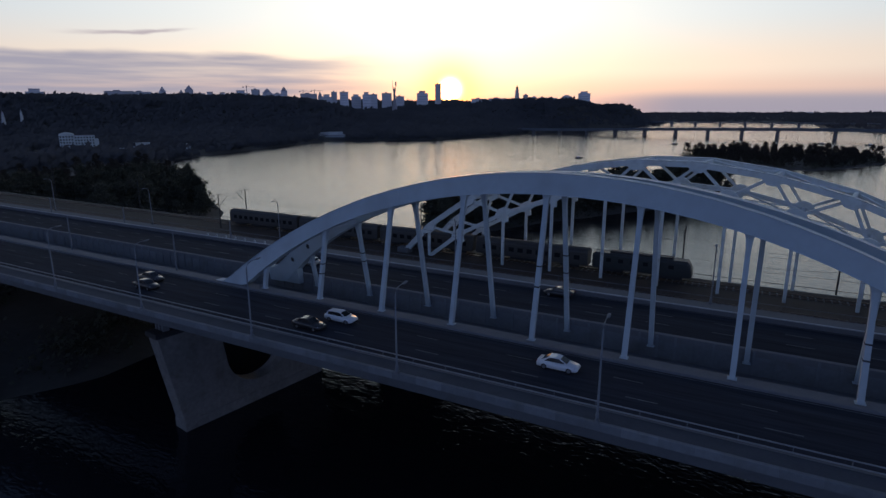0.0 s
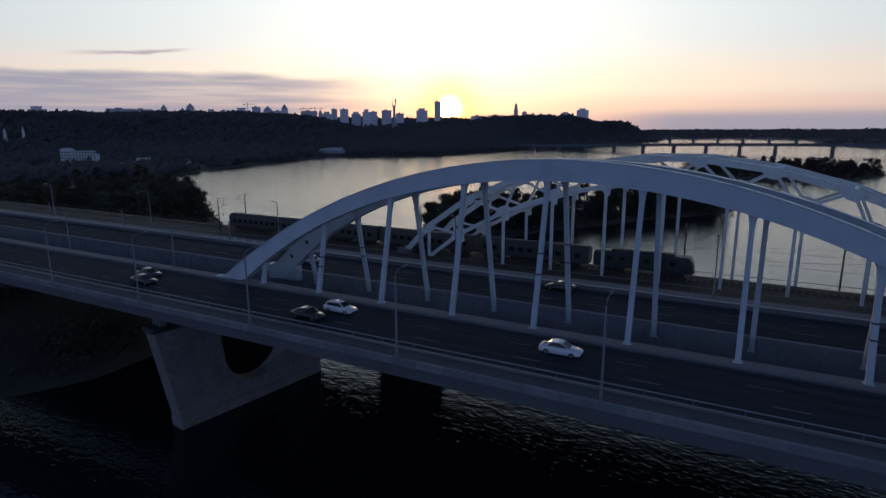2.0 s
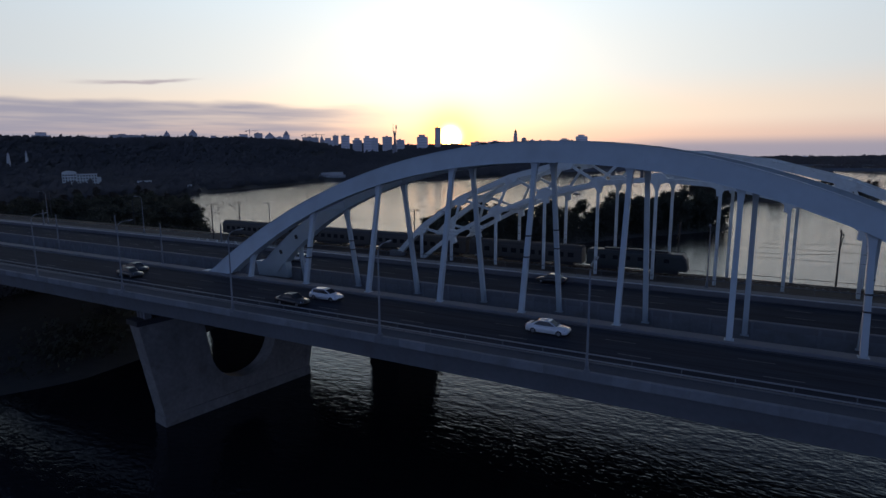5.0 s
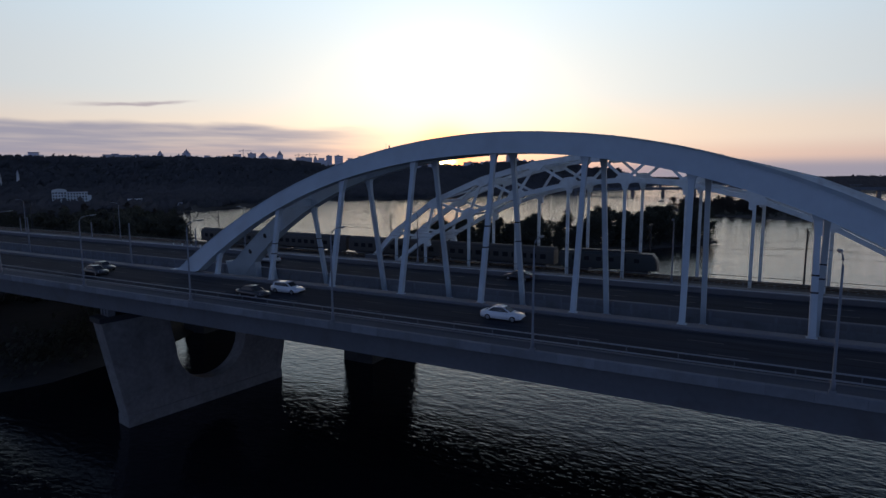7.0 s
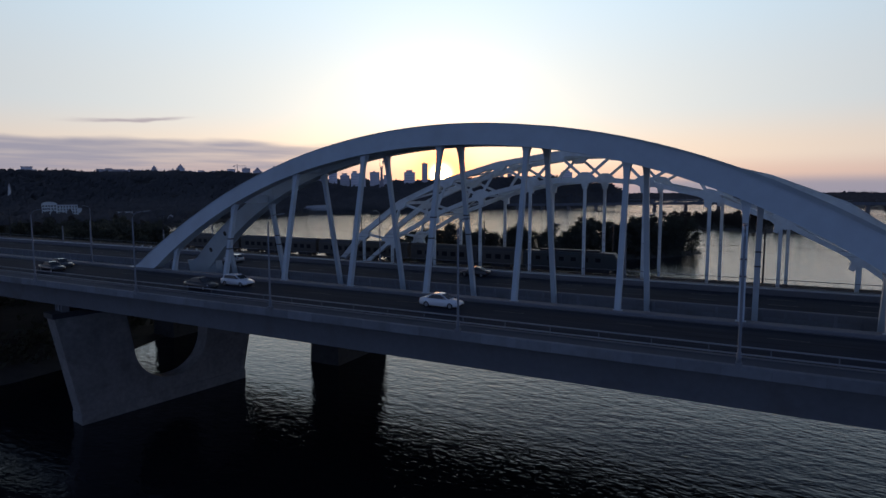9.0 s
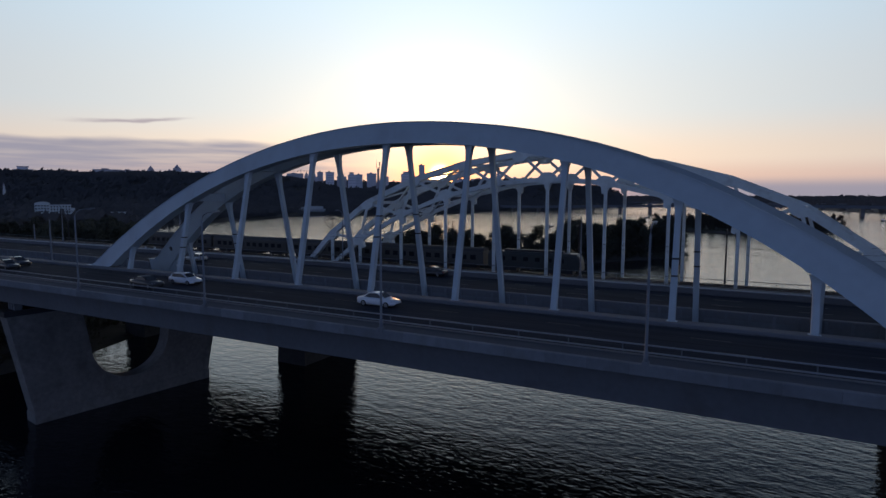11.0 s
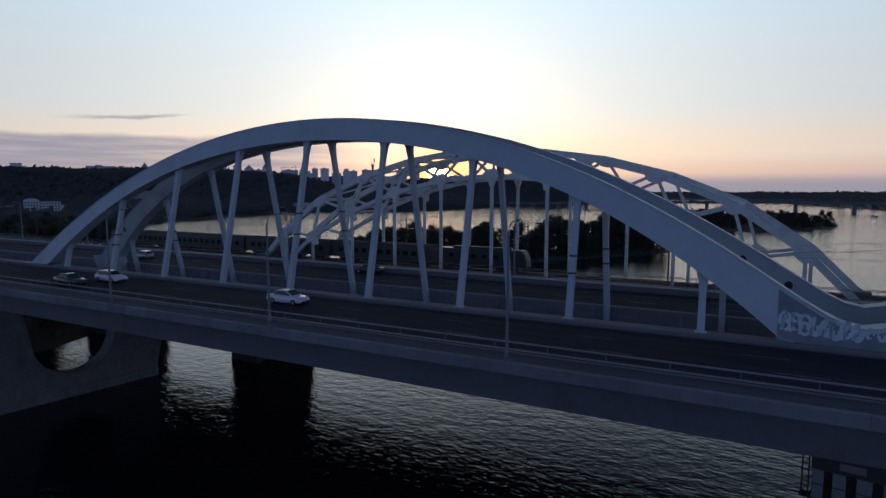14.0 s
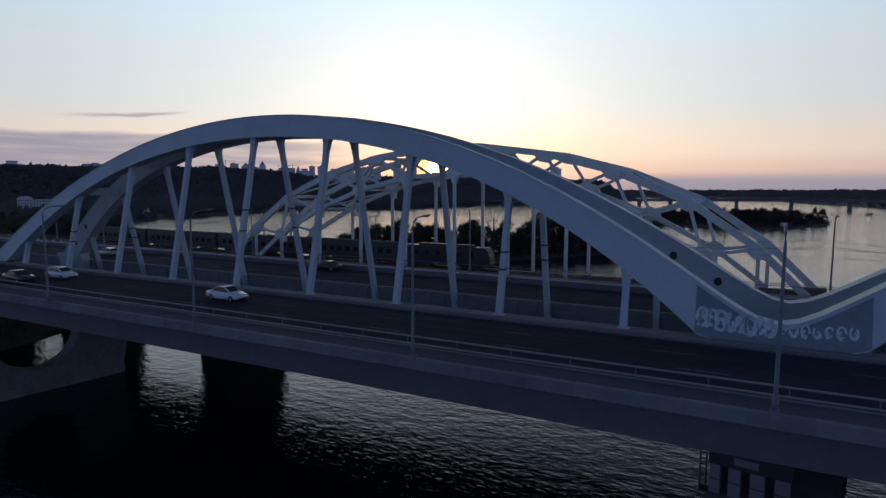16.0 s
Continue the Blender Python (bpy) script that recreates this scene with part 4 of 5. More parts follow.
post = thing("deck_post", "grey tapered post on the inner deck edge", "post", "posts on the inner deck edge")
part("shaft", Geo().tube([(0, 0, -0.05), (0, 0, 7.0)], [0.16, 0.10], 8), LAMPGREY, post)
part("foot_plate", Geo().box(-0.3, 0.3, -0.3, 0.3, -0.06, 0.08), LAMPGREY, post)
post.matrix_world = Matrix.Translation((-10.3, 0.4, 0.0))
for px, py in ((-41.6, 0.4), (-73.0, 0.4), (-104.0, 0.4)):
    copy_thing(post, Matrix.Translation((px, py, 0.0)))
post = thing("deck_post", "short pale post beside the far barrier", "post", "posts on the far barrier")
part("shaft", Geo().tube([(0, 0, -0.05), (0, 0, 4.2)], [0.17, 0.13], 8), LAMPGREY, post)
part("foot_plate", Geo().box(-0.3, 0.3, -0.3, 0.3, -0.06, 0.08), LAMPGREY, post)
post.matrix_world = Matrix.Translation((-22.8, 23.6, -0.45))
for px in (-60.0, -92.0, -124.0):
    copy_thing(post, Matrix.Translation((px, 23.6, -0.45)))
marker = thing("barrier_marker", "small white marker block on the far barrier", "marker", "barrier markers")
part("block", Geo().loft([[(-0.2, -0.15, 0), (0.2, -0.15, 0), (0.2, 0.15, 0), (-0.2, 0.15, 0)], [(-0.14, -0.1, 0.7), (0.14, -0.1, 0.7), (0.14, 0.1, 0.7), (-0.14, 0.1, 0.7)]]), WHITEWALL, marker)
marker.matrix_world = Matrix.Translation((-30.0, 23.5, -0.5))
for i in range(1, 7):
    copy_thing(marker, Matrix.Translation((-30.0 + 2.9 * i, 23.5, -0.5)))

# ---------------------------------------------------------------- cars


def car_ring(x, half, z0, z1, tuck=0.86):
    """Rounded cross-section of a car body."""
    pts = []
    for sy, sz in ((-1, 0.12), (-1.0, 0.45), (-0.985, 0.75), (-tuck, 1.0), (0, 1.03), (tuck, 1.0), (0.985, 0.75), (1.0, 0.45), (1, 0.12), (0.9, 0.0), (-0.9, 0.0)):
        pts.append((x, sy * half, z0 + (z1 - z0) * sz))
    return pts


def make_car(paint, estate, label):
    car = thing("car", label, "car", "cars on the bridge")
    prof = ((-2.28, 0.70, 0.42, 0.78), (-2.2, 0.84, 0.30, 0.92), (-1.6, 0.90, 0.22, 0.97), (-0.5, 0.91, 0.20, 0.94), (0.7, 0.91, 0.20, 0.92), (1.5, 0.89, 0.22, 0.84), (2.05, 0.83, 0.28, 0.72), (2.26, 0.66, 0.36, 0.60))
    body = part("body", Geo().loft([car_ring(*p) for p in prof]), paint, car, smooth=True)
    back = -2.02 if estate else -1.72
    roof_back = -1.75 if estate else -0.95
    cab = []
    for x, half, z in ((back, 0.74, 0.93), (roof_back, 0.64, 1.40), (-0.2, 0.63, 1.47), (0.25, 0.62, 1.42), (1.15, 0.74, 0.92)):
        cab.append([(x, -half, 0.88 if z < 1 else 0.92), (x, -half * 0.98, z - 0.03), (x, -half * 0.85, z), (x, half * 0.85, z), (x, half * 0.98, z - 0.03), (x, half, 0.88 if z < 1 else 0.92)])
    part("cabin", Geo().loft(cab), paint, car, smooth=False)
    for s in (-1, 1):
        g = Geo()
        y = 0.735
        pts = [(back + 0.35, y, 0.97), (roof_back + 0.12, y - 0.075, 1.34), (-0.2, y - 0.08, 1.39), (0.18, y - 0.08, 1.36), (0.85, y, 0.97)]
        g.loft([[(x, s * (yy + o), z) for x, yy, z in pts] for o in (-0.06, 0.0)])
        part("side_window", g, GLASS, car)
        part("headlight", Geo().loft([[(1.98, s * 0.50, 0.58), (2.16, s * 0.48, 0.56), (2.16, s * 0.48, 0.68), (1.98, s * 0.5, 0.72)], [(1.90, s * 0.80, 0.58), (2.02, s * 0.79, 0.56), (2.02, s * 0.79, 0.68), (1.90, s * 0.80, 0.74)]]), LAMPGLASS, car, "clear headlight")
        part("tail_light", Geo().box(-2.27, -2.14, s * 0.68 - 0.11, s * 0.68 + 0.11, 0.68, 0.86), REDGLASS, car, "red tail light")
        for x in (-1.38, 1.36):
            w = part("wheel", Geo().tube([(x, s * 0.70, 0.32), (x, s * 0.915, 0.32)], 0.2, 14), RIMS, car)
            ring = []
            for yy, r in ((0.70, 0.30), (0.72, 0.325), (0.90, 0.325), (0.92, 0.30), (0.92, 0.21), (0.70, 0.21)):
                ring.append([(x + r * math.cos(a), s * yy, 0.32 + r * math.sin(a)) for a in np.linspace(0, 2 * math.pi, 17)[:-1]])
            part("tyre", Geo().loft(ring + [ring[0]], caps=False), RUBBER, w)
    g = Geo().loft([[(0.34, sy * 0.53, 1.385), (1.06, sy * 0.60, 0.985), (1.06, sy * 0.60, 1.0), (0.36, sy * 0.53, 1.40)] for sy in (-1, 1)])
    part("windscreen", g, GLASS, car)
    g = Geo().loft([[(back - 0.012, sy * 0.58, 1.0), (roof_back - 0.06, sy * 0.52, 1.36), (roof_back - 0.03, sy * 0.52, 1.37), (back + 0.03, sy * 0.58, 1.0)] for sy in (-1, 1)])
    part("rear_window", g, GLASS, car)
    part("bumper", Geo().box(2.1, 2.3, -0.55, 0.55, 0.34, 0.44), RUBBER, car)
    return car


CARS = {"white": make_car(WHITEPAINT, False, "white saloon car on the bridge carriageway"),
        "estate": make_car(WHITEPAINT, True, "white hatchback car on the bridge carriageway"),
        "black": make_car(BLACKPAINT, False, "black saloon car on the bridge carriageway"),
        "silver": make_car(SILVERPAINT, True, "silver hatchback car on the bridge carriageway")}
used = set()
for kind, px, py, turn, z in (("estate", 30.5, -5.7, 0, -0.09), ("black", 28.4, -9.6, 0, -0.10), ("white", 60.3, -6.1, 0, -0.08),
                              ("black", -8.6, -5.6, 0, -0.09), ("black", -5.6, -8.6, 0, -0.09),
                              ("silver", 5.3, 16.5, 180, -0.85), ("black", 52.0, 20.6, 180, -0.90)):
    m = pose(px, py, z, 0, 0, turn)
    if kind in used:
        copy_thing(CARS[kind], m)
    else:
        CARS[kind].matrix_world = m
        used.add(kind)

# ---------------------------------------------------------------- train on the near track
TRACK_Y = TRACKS[1]


def make_coach():
    L = 23.4
    coach = thing("railway_coach", "dusty blue-grey passenger coach with a row of windows", "railway coach", "train")

    def ring(x, pinch=0.0):
        w = 1.5 - pinch
        return [(x, -w, 1.05), (x, -w, 3.35), (x, -w * 0.93, 3.65), (x, w * 0.93, 3.65), (x, w, 3.35), (x, w, 1.05), (x, w * 0.9, 0.95), (x, -w * 0.9, 0.95)]
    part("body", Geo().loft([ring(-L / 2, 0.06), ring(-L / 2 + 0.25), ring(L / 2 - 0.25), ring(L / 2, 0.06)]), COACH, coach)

    def roof(x, pinch=0.0):
        w = 1.42 - pinch
        return [(x, -w, 3.6)] + [(x, w * math.sin(a), 3.6 + 0.62 * math.cos(a)) for a in np.linspace(-1.45, 1.45, 9)] + [(x, w, 3.6)]
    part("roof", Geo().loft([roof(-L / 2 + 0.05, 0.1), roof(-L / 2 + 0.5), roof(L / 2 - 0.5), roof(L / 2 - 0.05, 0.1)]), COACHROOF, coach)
    pane = Geo().box(-0.55, 0.55, -1.515, -1.46, 2.0, 2.85).mesh("window", GLASS)
    frame_me = Geo().box(-0.62, 0.62, -1.508, -1.47, 1.93, 2.92).mesh("window_frame", COACHROOF)
    for i in range(11):
        x = -9.6 + 1.92 * i
        for s in (0, 180):
            w = part("window", pane, GLASS, coach, at=pose(x, 0, 0, 0, 0, s))
            part("frame", frame_me, COACHROOF, w)
    door = Geo().box(-0.4, 0.4, -1.51, -1.45, 1.1, 3.1).mesh("door", COACH)
    for x in (-11.0, 11.0):
        for s in (0, 180):
            part("door", door, COACH, coach, at=pose(x, 0, 0, 0, 0, s))
    for x in (-8.2, 8.2):
        b = part("bogie", Geo().box(x - 1.9, x + 1.9, -1.15, 1.15, 0.45, 0.95), DARKSTEEL, coach)
        for dx in (-1.2, 1.2):
            for y in (-0.9, 0.8):
                part("wheel", Geo().tube([(x + dx, y, 0.47), (x + dx, y + 0.12, 0.47)], 0.47, 14), RAIL, b)
    part("underframe_box", Geo().box(-4.2, 3.6, -1.2, 1.2, 0.4, 0.95), DARKSTEEL, coach)
    return coach


coach = make_coach()
coach.matrix_world = Matrix.Translation((-34.0, TRACK_Y, RAIL_Z + 0.17))
for i in range(1, 4):
    copy_thing(coach, Matrix.Translation((-34.0 + 24.2 * i, TRACK_Y, RAIL_Z + 0.17)))


def make_loco():
    loco = thing("locomotive", "dark green electric locomotive at the head of the train", "locomotive", "train")

    def ring(x, w, top, bottom=1.0):
        return [(x, -w, bottom), (x, -w, top - 0.5), (x, -w * 0.8, top), (x, w * 0.8, top), (x, w, top - 0.5), (x, w, bottom)]
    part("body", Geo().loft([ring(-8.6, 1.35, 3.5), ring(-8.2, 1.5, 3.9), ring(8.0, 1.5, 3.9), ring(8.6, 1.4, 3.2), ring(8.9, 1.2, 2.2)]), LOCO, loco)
    part("windscreen", Geo().loft([[(8.38, -1.1, 3.4), (8.38, 1.1, 3.4), (8.42, 1.1, 3.4), (8.42, -1.1, 3.4)], [(8.69, -1.15, 2.6), (8.69, 1.15, 2.6), (8.73, 1.15, 2.6), (8.73, -1.15, 2.6)]]), GLASS, loco)
    for i in range(6):
        part("side_window", Geo().box(-6 + 2.2 * i, -5.1 + 2.2 * i, -1.52, -1.47, 2.3, 3.0), GLASS, loco)
    part("roof_gear", Geo().box(-5.5, 5.5, -0.7, 0.7, 3.9, 4.25), DARKSTEEL, loco)
    for x in (-5.2, 5.2):
        b = part("bogie", Geo().box(x - 2.2, x + 2.2, -1.2, 1.2, 0.4, 1.0), DARKSTEEL, loco)
        for dx in (-1.5, 1.5):
            for y in (-0.95, 0.83):
                part("wheel", Geo().tube([(x + dx, y, 0.6), (x + dx, y + 0.12, 0.6)], 0.6, 14), RAIL, b)
    for a in (-2.5, 2.5):
        part("pantograph", Geo().tube([(a, 0, 4.25), (a + 0.9, 0, 5.0), (a, 0, 5.7), (a, -0.7, 5.72), (a, 0.7, 5.72)], 0.04, 5), DARKSTEEL, loco)
    return loco


loco = make_loco()
loco.matrix_world = Matrix.Translation((-34.0 + 24.2 * 3 + 21.2, TRACK_Y, RAIL_Z + 0.17))

# ---------------------------------------------------------------- trees


def make_tree(seed, high, spread_r, label):
    rnd = random.Random(seed)
    tree = thing("tree", label, "tree", "riverside trees")
    g = Geo()
    lean = (rnd.uniform(-0.6, 0.6), rnd.uniform(-0.6, 0.6))
    g.tube([(0, 0, -0.8), (0.1 * lean[0], 0.1 * lean[1], high * 0.25), (lean[0] * 0.6, lean[1] * 0.6, high * 0.55), (lean[0], lean[1], high * 0.86)], [0.45, 0.36, 0.24, 0.07], 7)
    tips = []
    for i in range(11):
        a = rnd.uniform(0, 2 * math.pi)
        z = high * rnd.uniform(0.22, 0.72)
        r = spread_r * rnd.uniform(0.55, 0.95)
        p = Vector((lean[0] * z / high, lean[1] * z / high, z))
        q = p + Vector((math.cos(a) * r, math.sin(a) * r, high * rnd.uniform(0.06, 0.2)))
        m = (p + q) / 2 + Vector((0, 0, 0.5))
        g.tube([p, m, q], [0.16, 0.10, 0.03], 5)
        tips += [q, m]
    part("trunk", g, BARK, tree)
    # crown: leaf sprays gathered in clumps of uneven size
    centres = []
    for i in range(64):
        t = rnd.random()
        z = high * (0.07 + 0.93 * t ** 0.9)
        wide = spread_r * (1.05 - 0.75 * max(0, t - 0.45) / 0.55) * (0.65 + 0.5 * min(1, t / 0.3))
        a, r = rnd.uniform(0, 2 * math.pi), wide * math.sqrt(rnd.random())
        centres.append((Vector((lean[0] * t + r * math.cos(a), lean[1] * t + r * math.sin(a), z)), rnd.uniform(0.9, 2.0) * spread_r / 4.5))
    centres += [(q, 1.0 * spread_r / 4.5) for q in tips]
    verts, faces = [], []
    for c, size in centres:
        for j in range(26):
            d = Vector((rnd.gauss(0, 1), rnd.gauss(0, 1), rnd.gauss(0, 0.75)))
            p = c + d.normalized() * size * rnd.random() ** 0.4
            n1 = Vector((rnd.gauss(0, 1), rnd.gauss(0, 1), rnd.gauss(0, 1))).normalized()
            n2 = n1.orthogonal().normalized()
            n3 = n1.cross(n2)
            s = rnd.uniform(0.34, 0.70)
            k = len(verts)
            verts += [tuple(p + n2 * s), tuple(p + n3 * s * 0.6), tuple(p - n2 * s), tuple(p - n3 * s * 0.6)]
            faces.append((k, k + 1, k + 2, k + 3))
    me = bpy.data.meshes.new("crown")
    me.from_pydata(verts, [], faces)
    me.materials.append(LEAF)
    part("crown", me, LEAF, tree)
    return tree


def height_at(px, py):
    return float(ground_height(np.array([px]), np.array([py]))[0])


TREES = [make_tree(1, 17, 5.2, "broad dark riverside tree in full leaf"), make_tree(2, 21, 5.0, "tall dark riverside tree in full leaf"),
         make_tree(3, 13, 4.6, "low bushy willow by the water"), make_tree(4, 19, 6.2, "wide-crowned dark riverside tree")]
placed = set()


def plant(px, py, size=1.0, which=None):
    rnd = random.Random(int(px * 7 + py * 13))
    k = rnd.randrange(4) if which is None else which
    z = max(height_at(px, py), WATER_Z + 0.1)
    s = size * rnd.uniform(0.85, 1.15)
    m = Matrix.Translation((px, py, z - 0.1)) @ Matrix.Rotation(rnd.uniform(0, 6.28), 4, "Z")
    if k not in placed:
        placed.add(k)
        TREES[k].matrix_world = m @ Matrix.Diagonal((s, s, s, 1))
    else:
        t = copy_thing(TREES[k], m)
        t.scale = (s, s, s)


def scatter(poly, count, seed, margin=3.0, gap=30.0):
    rnd = random.Random(seed)
    pts = np.array(poly)
    done, tries = [], 0
    while len(done) < count and tries < 9000:
        tries += 1
        px, py = rnd.uniform(pts[:, 0].min(), pts[:, 0].max()), rnd.uniform(pts[:, 1].min(), pts[:, 1].max())
        if inside_distance(np.array([px]), np.array([py]), poly)[0] < margin:
            continue
        if any((px - a) ** 2 + (py - b) ** 2 < gap for a, b in done):
            continue
        done.append((px, py))
    return done


def grove(poly, count, seed, size):
    for px, py in scatter(poly, count, seed):
        plant(px, py, size)


def joined_wood(name, spots, size, seed, label):
    """Trees too far off to tell apart, in one mesh."""
    rnd = random.Random(seed)
    parts = [[(np.array([v.co[:] for v in c.data.vertices]), [tuple(p.vertices) for p in c.data.polygons]) for c in t.children] for t in TREES]
    vs, fs, mats, k = [], [], [], 0
    for px, py in spots:
        s, a = size * rnd.uniform(0.75, 1.2), rnd.uniform(0, 6.28)
        turn = np.array([[math.cos(a), math.sin(a), 0], [-math.sin(a), math.cos(a), 0], [0, 0, 1]])
        z = max(height_at(px, py), WATER_Z + 0.1) - 0.1
        for m, (v, f) in enumerate(rnd.choice(parts)):
            vs.append(v @ turn * s + np.array([px, py, z]))
            fs += [tuple(i + k for i in q) for q in f]
            mats += [m] * len(f)
            k += len(v)
    me = bpy.data.meshes.new(name)
    me.from_pydata(np.concatenate(vs).tolist(), [], fs)
    me.materials.append(BARK)
    me.materials.append(LEAF)
    me.polygons.foreach_set("material_index", mats)
    tagged(new(name, me), label, "woodland", kind="stuff")


grove([(-34, 126), (-58, 165), (-46, 200), (-6, 240), (14, 240), (6, 205), (-10, 178), (-24, 148)], 44, 11, 0.76)
grove([(-2, 238), (26, 286), (48, 318), (66, 302), (66, 287), (42, 257), (24, 236), (10, 212)], 40, 14, 0.83)
LEFT_GROVE = [(-143, 58), (-140, 98), (-152, 130), (-240, 186), (-380, 270), (-380, 58)]
grove([(-143, 58), (-140, 98), (-152, 130), (-240, 186), (-250, 58)], 110, 13, 0.72)
joined_wood("island_wood", scatter(FAR_ISLAND, 170, 12, 3.0, 22.0), 0.56, 41, "dark bushy trees on the distant island")
joined_wood("ridge_wood", [(-1290 + 390 * t + 40 * math.sin(9 * k), 435 + 495 * t + 30 * math.sin(5 * k)) for k, t in enumerate(np.linspace(0, 1, 70))], 0.45, 43, "tree line along the crest of the hill")
joined_wood("bank_wood", scatter([(-250, 58), (-240, 186), (-380, 270), (-380, 58)], 70, 15), 0.52, 42, "dark riverside wood behind the bank trees")


def canopy(name, count, seed, region, size, label, sprays=8):
    """A wood seen from far off: ragged sprays of foliage over every crown, in one mesh."""
    pts = np.array(region(random.Random(seed), count))
    zs = ground_height(pts[:, 0], pts[:, 1])
    keep = zs > WATER_Z + 0.6
    pts, zs = pts[keep], zs[keep]
    gen = np.random.default_rng(seed)
    n = len(pts)
    s = size * gen.uniform(0.6, 1.4, (n, 1, 1))
    centre = np.column_stack([pts, zs])[:, None, :] + gen.normal(0, 0.5, (n, sprays, 3)) * s * np.array([1.0, 1.0, 0.55]) + s * np.array([0, 0, 0.55])
    side = gen.normal(0, 1, (n, sprays, 3))
    face = gen.normal(0, 0.13, (n, sprays, 3)) + np.array([0.35, -0.85, 0.55])
    side /= np.linalg.norm(side, axis=2, keepdims=True)
    up = np.cross(face, side)
    up /= np.linalg.norm(up, axis=2, keepdims=True)
    side = np.cross(up, face)
    side /= np.linalg.norm(side, axis=2, keepdims=True)
    a = s * gen.uniform(0.35, 0.65, (n, sprays, 1))
    b = s * gen.uniform(0.28, 0.5, (n, sprays, 1))
    quad = np.stack([centre + side * a, centre + up * b, centre - side * a, centre - up * b], axis=2).reshape(-1, 3)
    me = bpy.data.meshes.new(name)
    me.from_pydata(quad.tolist(), [], np.arange(len(quad)).reshape(-1, 4).tolist())
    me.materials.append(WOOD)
    return tagged(new(name, me), label, "woodland", kind="stuff")


CLEARINGS = ((-590, 305, 48), (-524, 342, 26), (-497, 298, 22), (-488, 372, 20), (-522, 664, 26))     # open ground before the riverside buildings


def west_points(rnd, count):
    pts = []
    while len(pts) < count:
        px, py = rnd.uniform(-1750, -180), rnd.uniform(70, 1830)
        if px > -400 and py < 300:
            continue
        if any(math.hypot(px - a, py - b) < r for a, b, r in CLEARINGS):
            continue
        pts.append((px, py))
    return pts


def east_points(rnd, count):
    return [(rnd.uniform(150, 1700), rnd.uniform(600, 3200)) for i in range(count)]


def undergrowth(name, poly, count, seed, label):
    """Low scrub along the water, one mesh of leaf sprays."""
    rnd = random.Random(seed)
    pts = np.array(poly)
    verts, faces, done = [], [], 0
    while done < count:
        px, py = rnd.uniform(pts[:, 0].min(), pts[:, 0].max()), rnd.uniform(pts[:, 1].min(), pts[:, 1].max())
        d = inside_distance(np.array([px]), np.array([py]), poly)[0]
        if d < 0.5 or d > 22:
            continue
        done += 1
        z = height_at(px, py)
        size = rnd.uniform(1.2, 3.2)
        for j in range(46):
            p = Vector((px + rnd.gauss(0, 0.8) * size, py + rnd.gauss(0, 0.8) * size, z + abs(rnd.gauss(0, 0.8)) * size))
            n1 = Vector((rnd.gauss(0, 1), rnd.gauss(0, 1), rnd.gauss(0, 1))).normalized()
            n2 = n1.orthogonal().normalized()
            n3 = n1.cross(n2)
            s = rnd.uniform(0.3, 0.7)
            k = len(verts)
            verts += [tuple(p + n2 * s), tuple(p + n3 * s * 0.6), tuple(p - n2 * s), tuple(p - n3 * s * 0.6)]
            faces.append((k, k + 1, k + 2, k + 3))
    me = bpy.data.meshes.new(name)
    me.from_pydata(verts, [], faces)
    me.materials.append(LEAF)
    tagged(new(name, me), label, "undergrowth", kind="stuff")


undergrowth("island_scrub", NEAR_ISLAND, 230, 31, "dark scrub along the island shore")
undergrowth("far_island_scrub", FAR_ISLAND, 260, 32, "dark scrub along the distant island shore")
undergrowth("shore_scrub", [(-34, -20), (-34, 20), (-41, 34), (-60, 50), (-90, 60), (-110, 20), (-80, -40)], 150, 34, "dark low scrub on the bank under the bridges")
undergrowth("bank_scrub", LEFT_GROVE, 420, 33, "dark scrub along the wooded river bank")
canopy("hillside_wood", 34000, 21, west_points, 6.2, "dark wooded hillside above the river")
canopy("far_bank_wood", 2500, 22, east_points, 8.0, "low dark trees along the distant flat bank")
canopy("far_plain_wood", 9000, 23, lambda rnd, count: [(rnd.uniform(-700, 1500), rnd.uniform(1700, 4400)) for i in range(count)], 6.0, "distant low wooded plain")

# ---------------------------------------------------------------- town on the hills


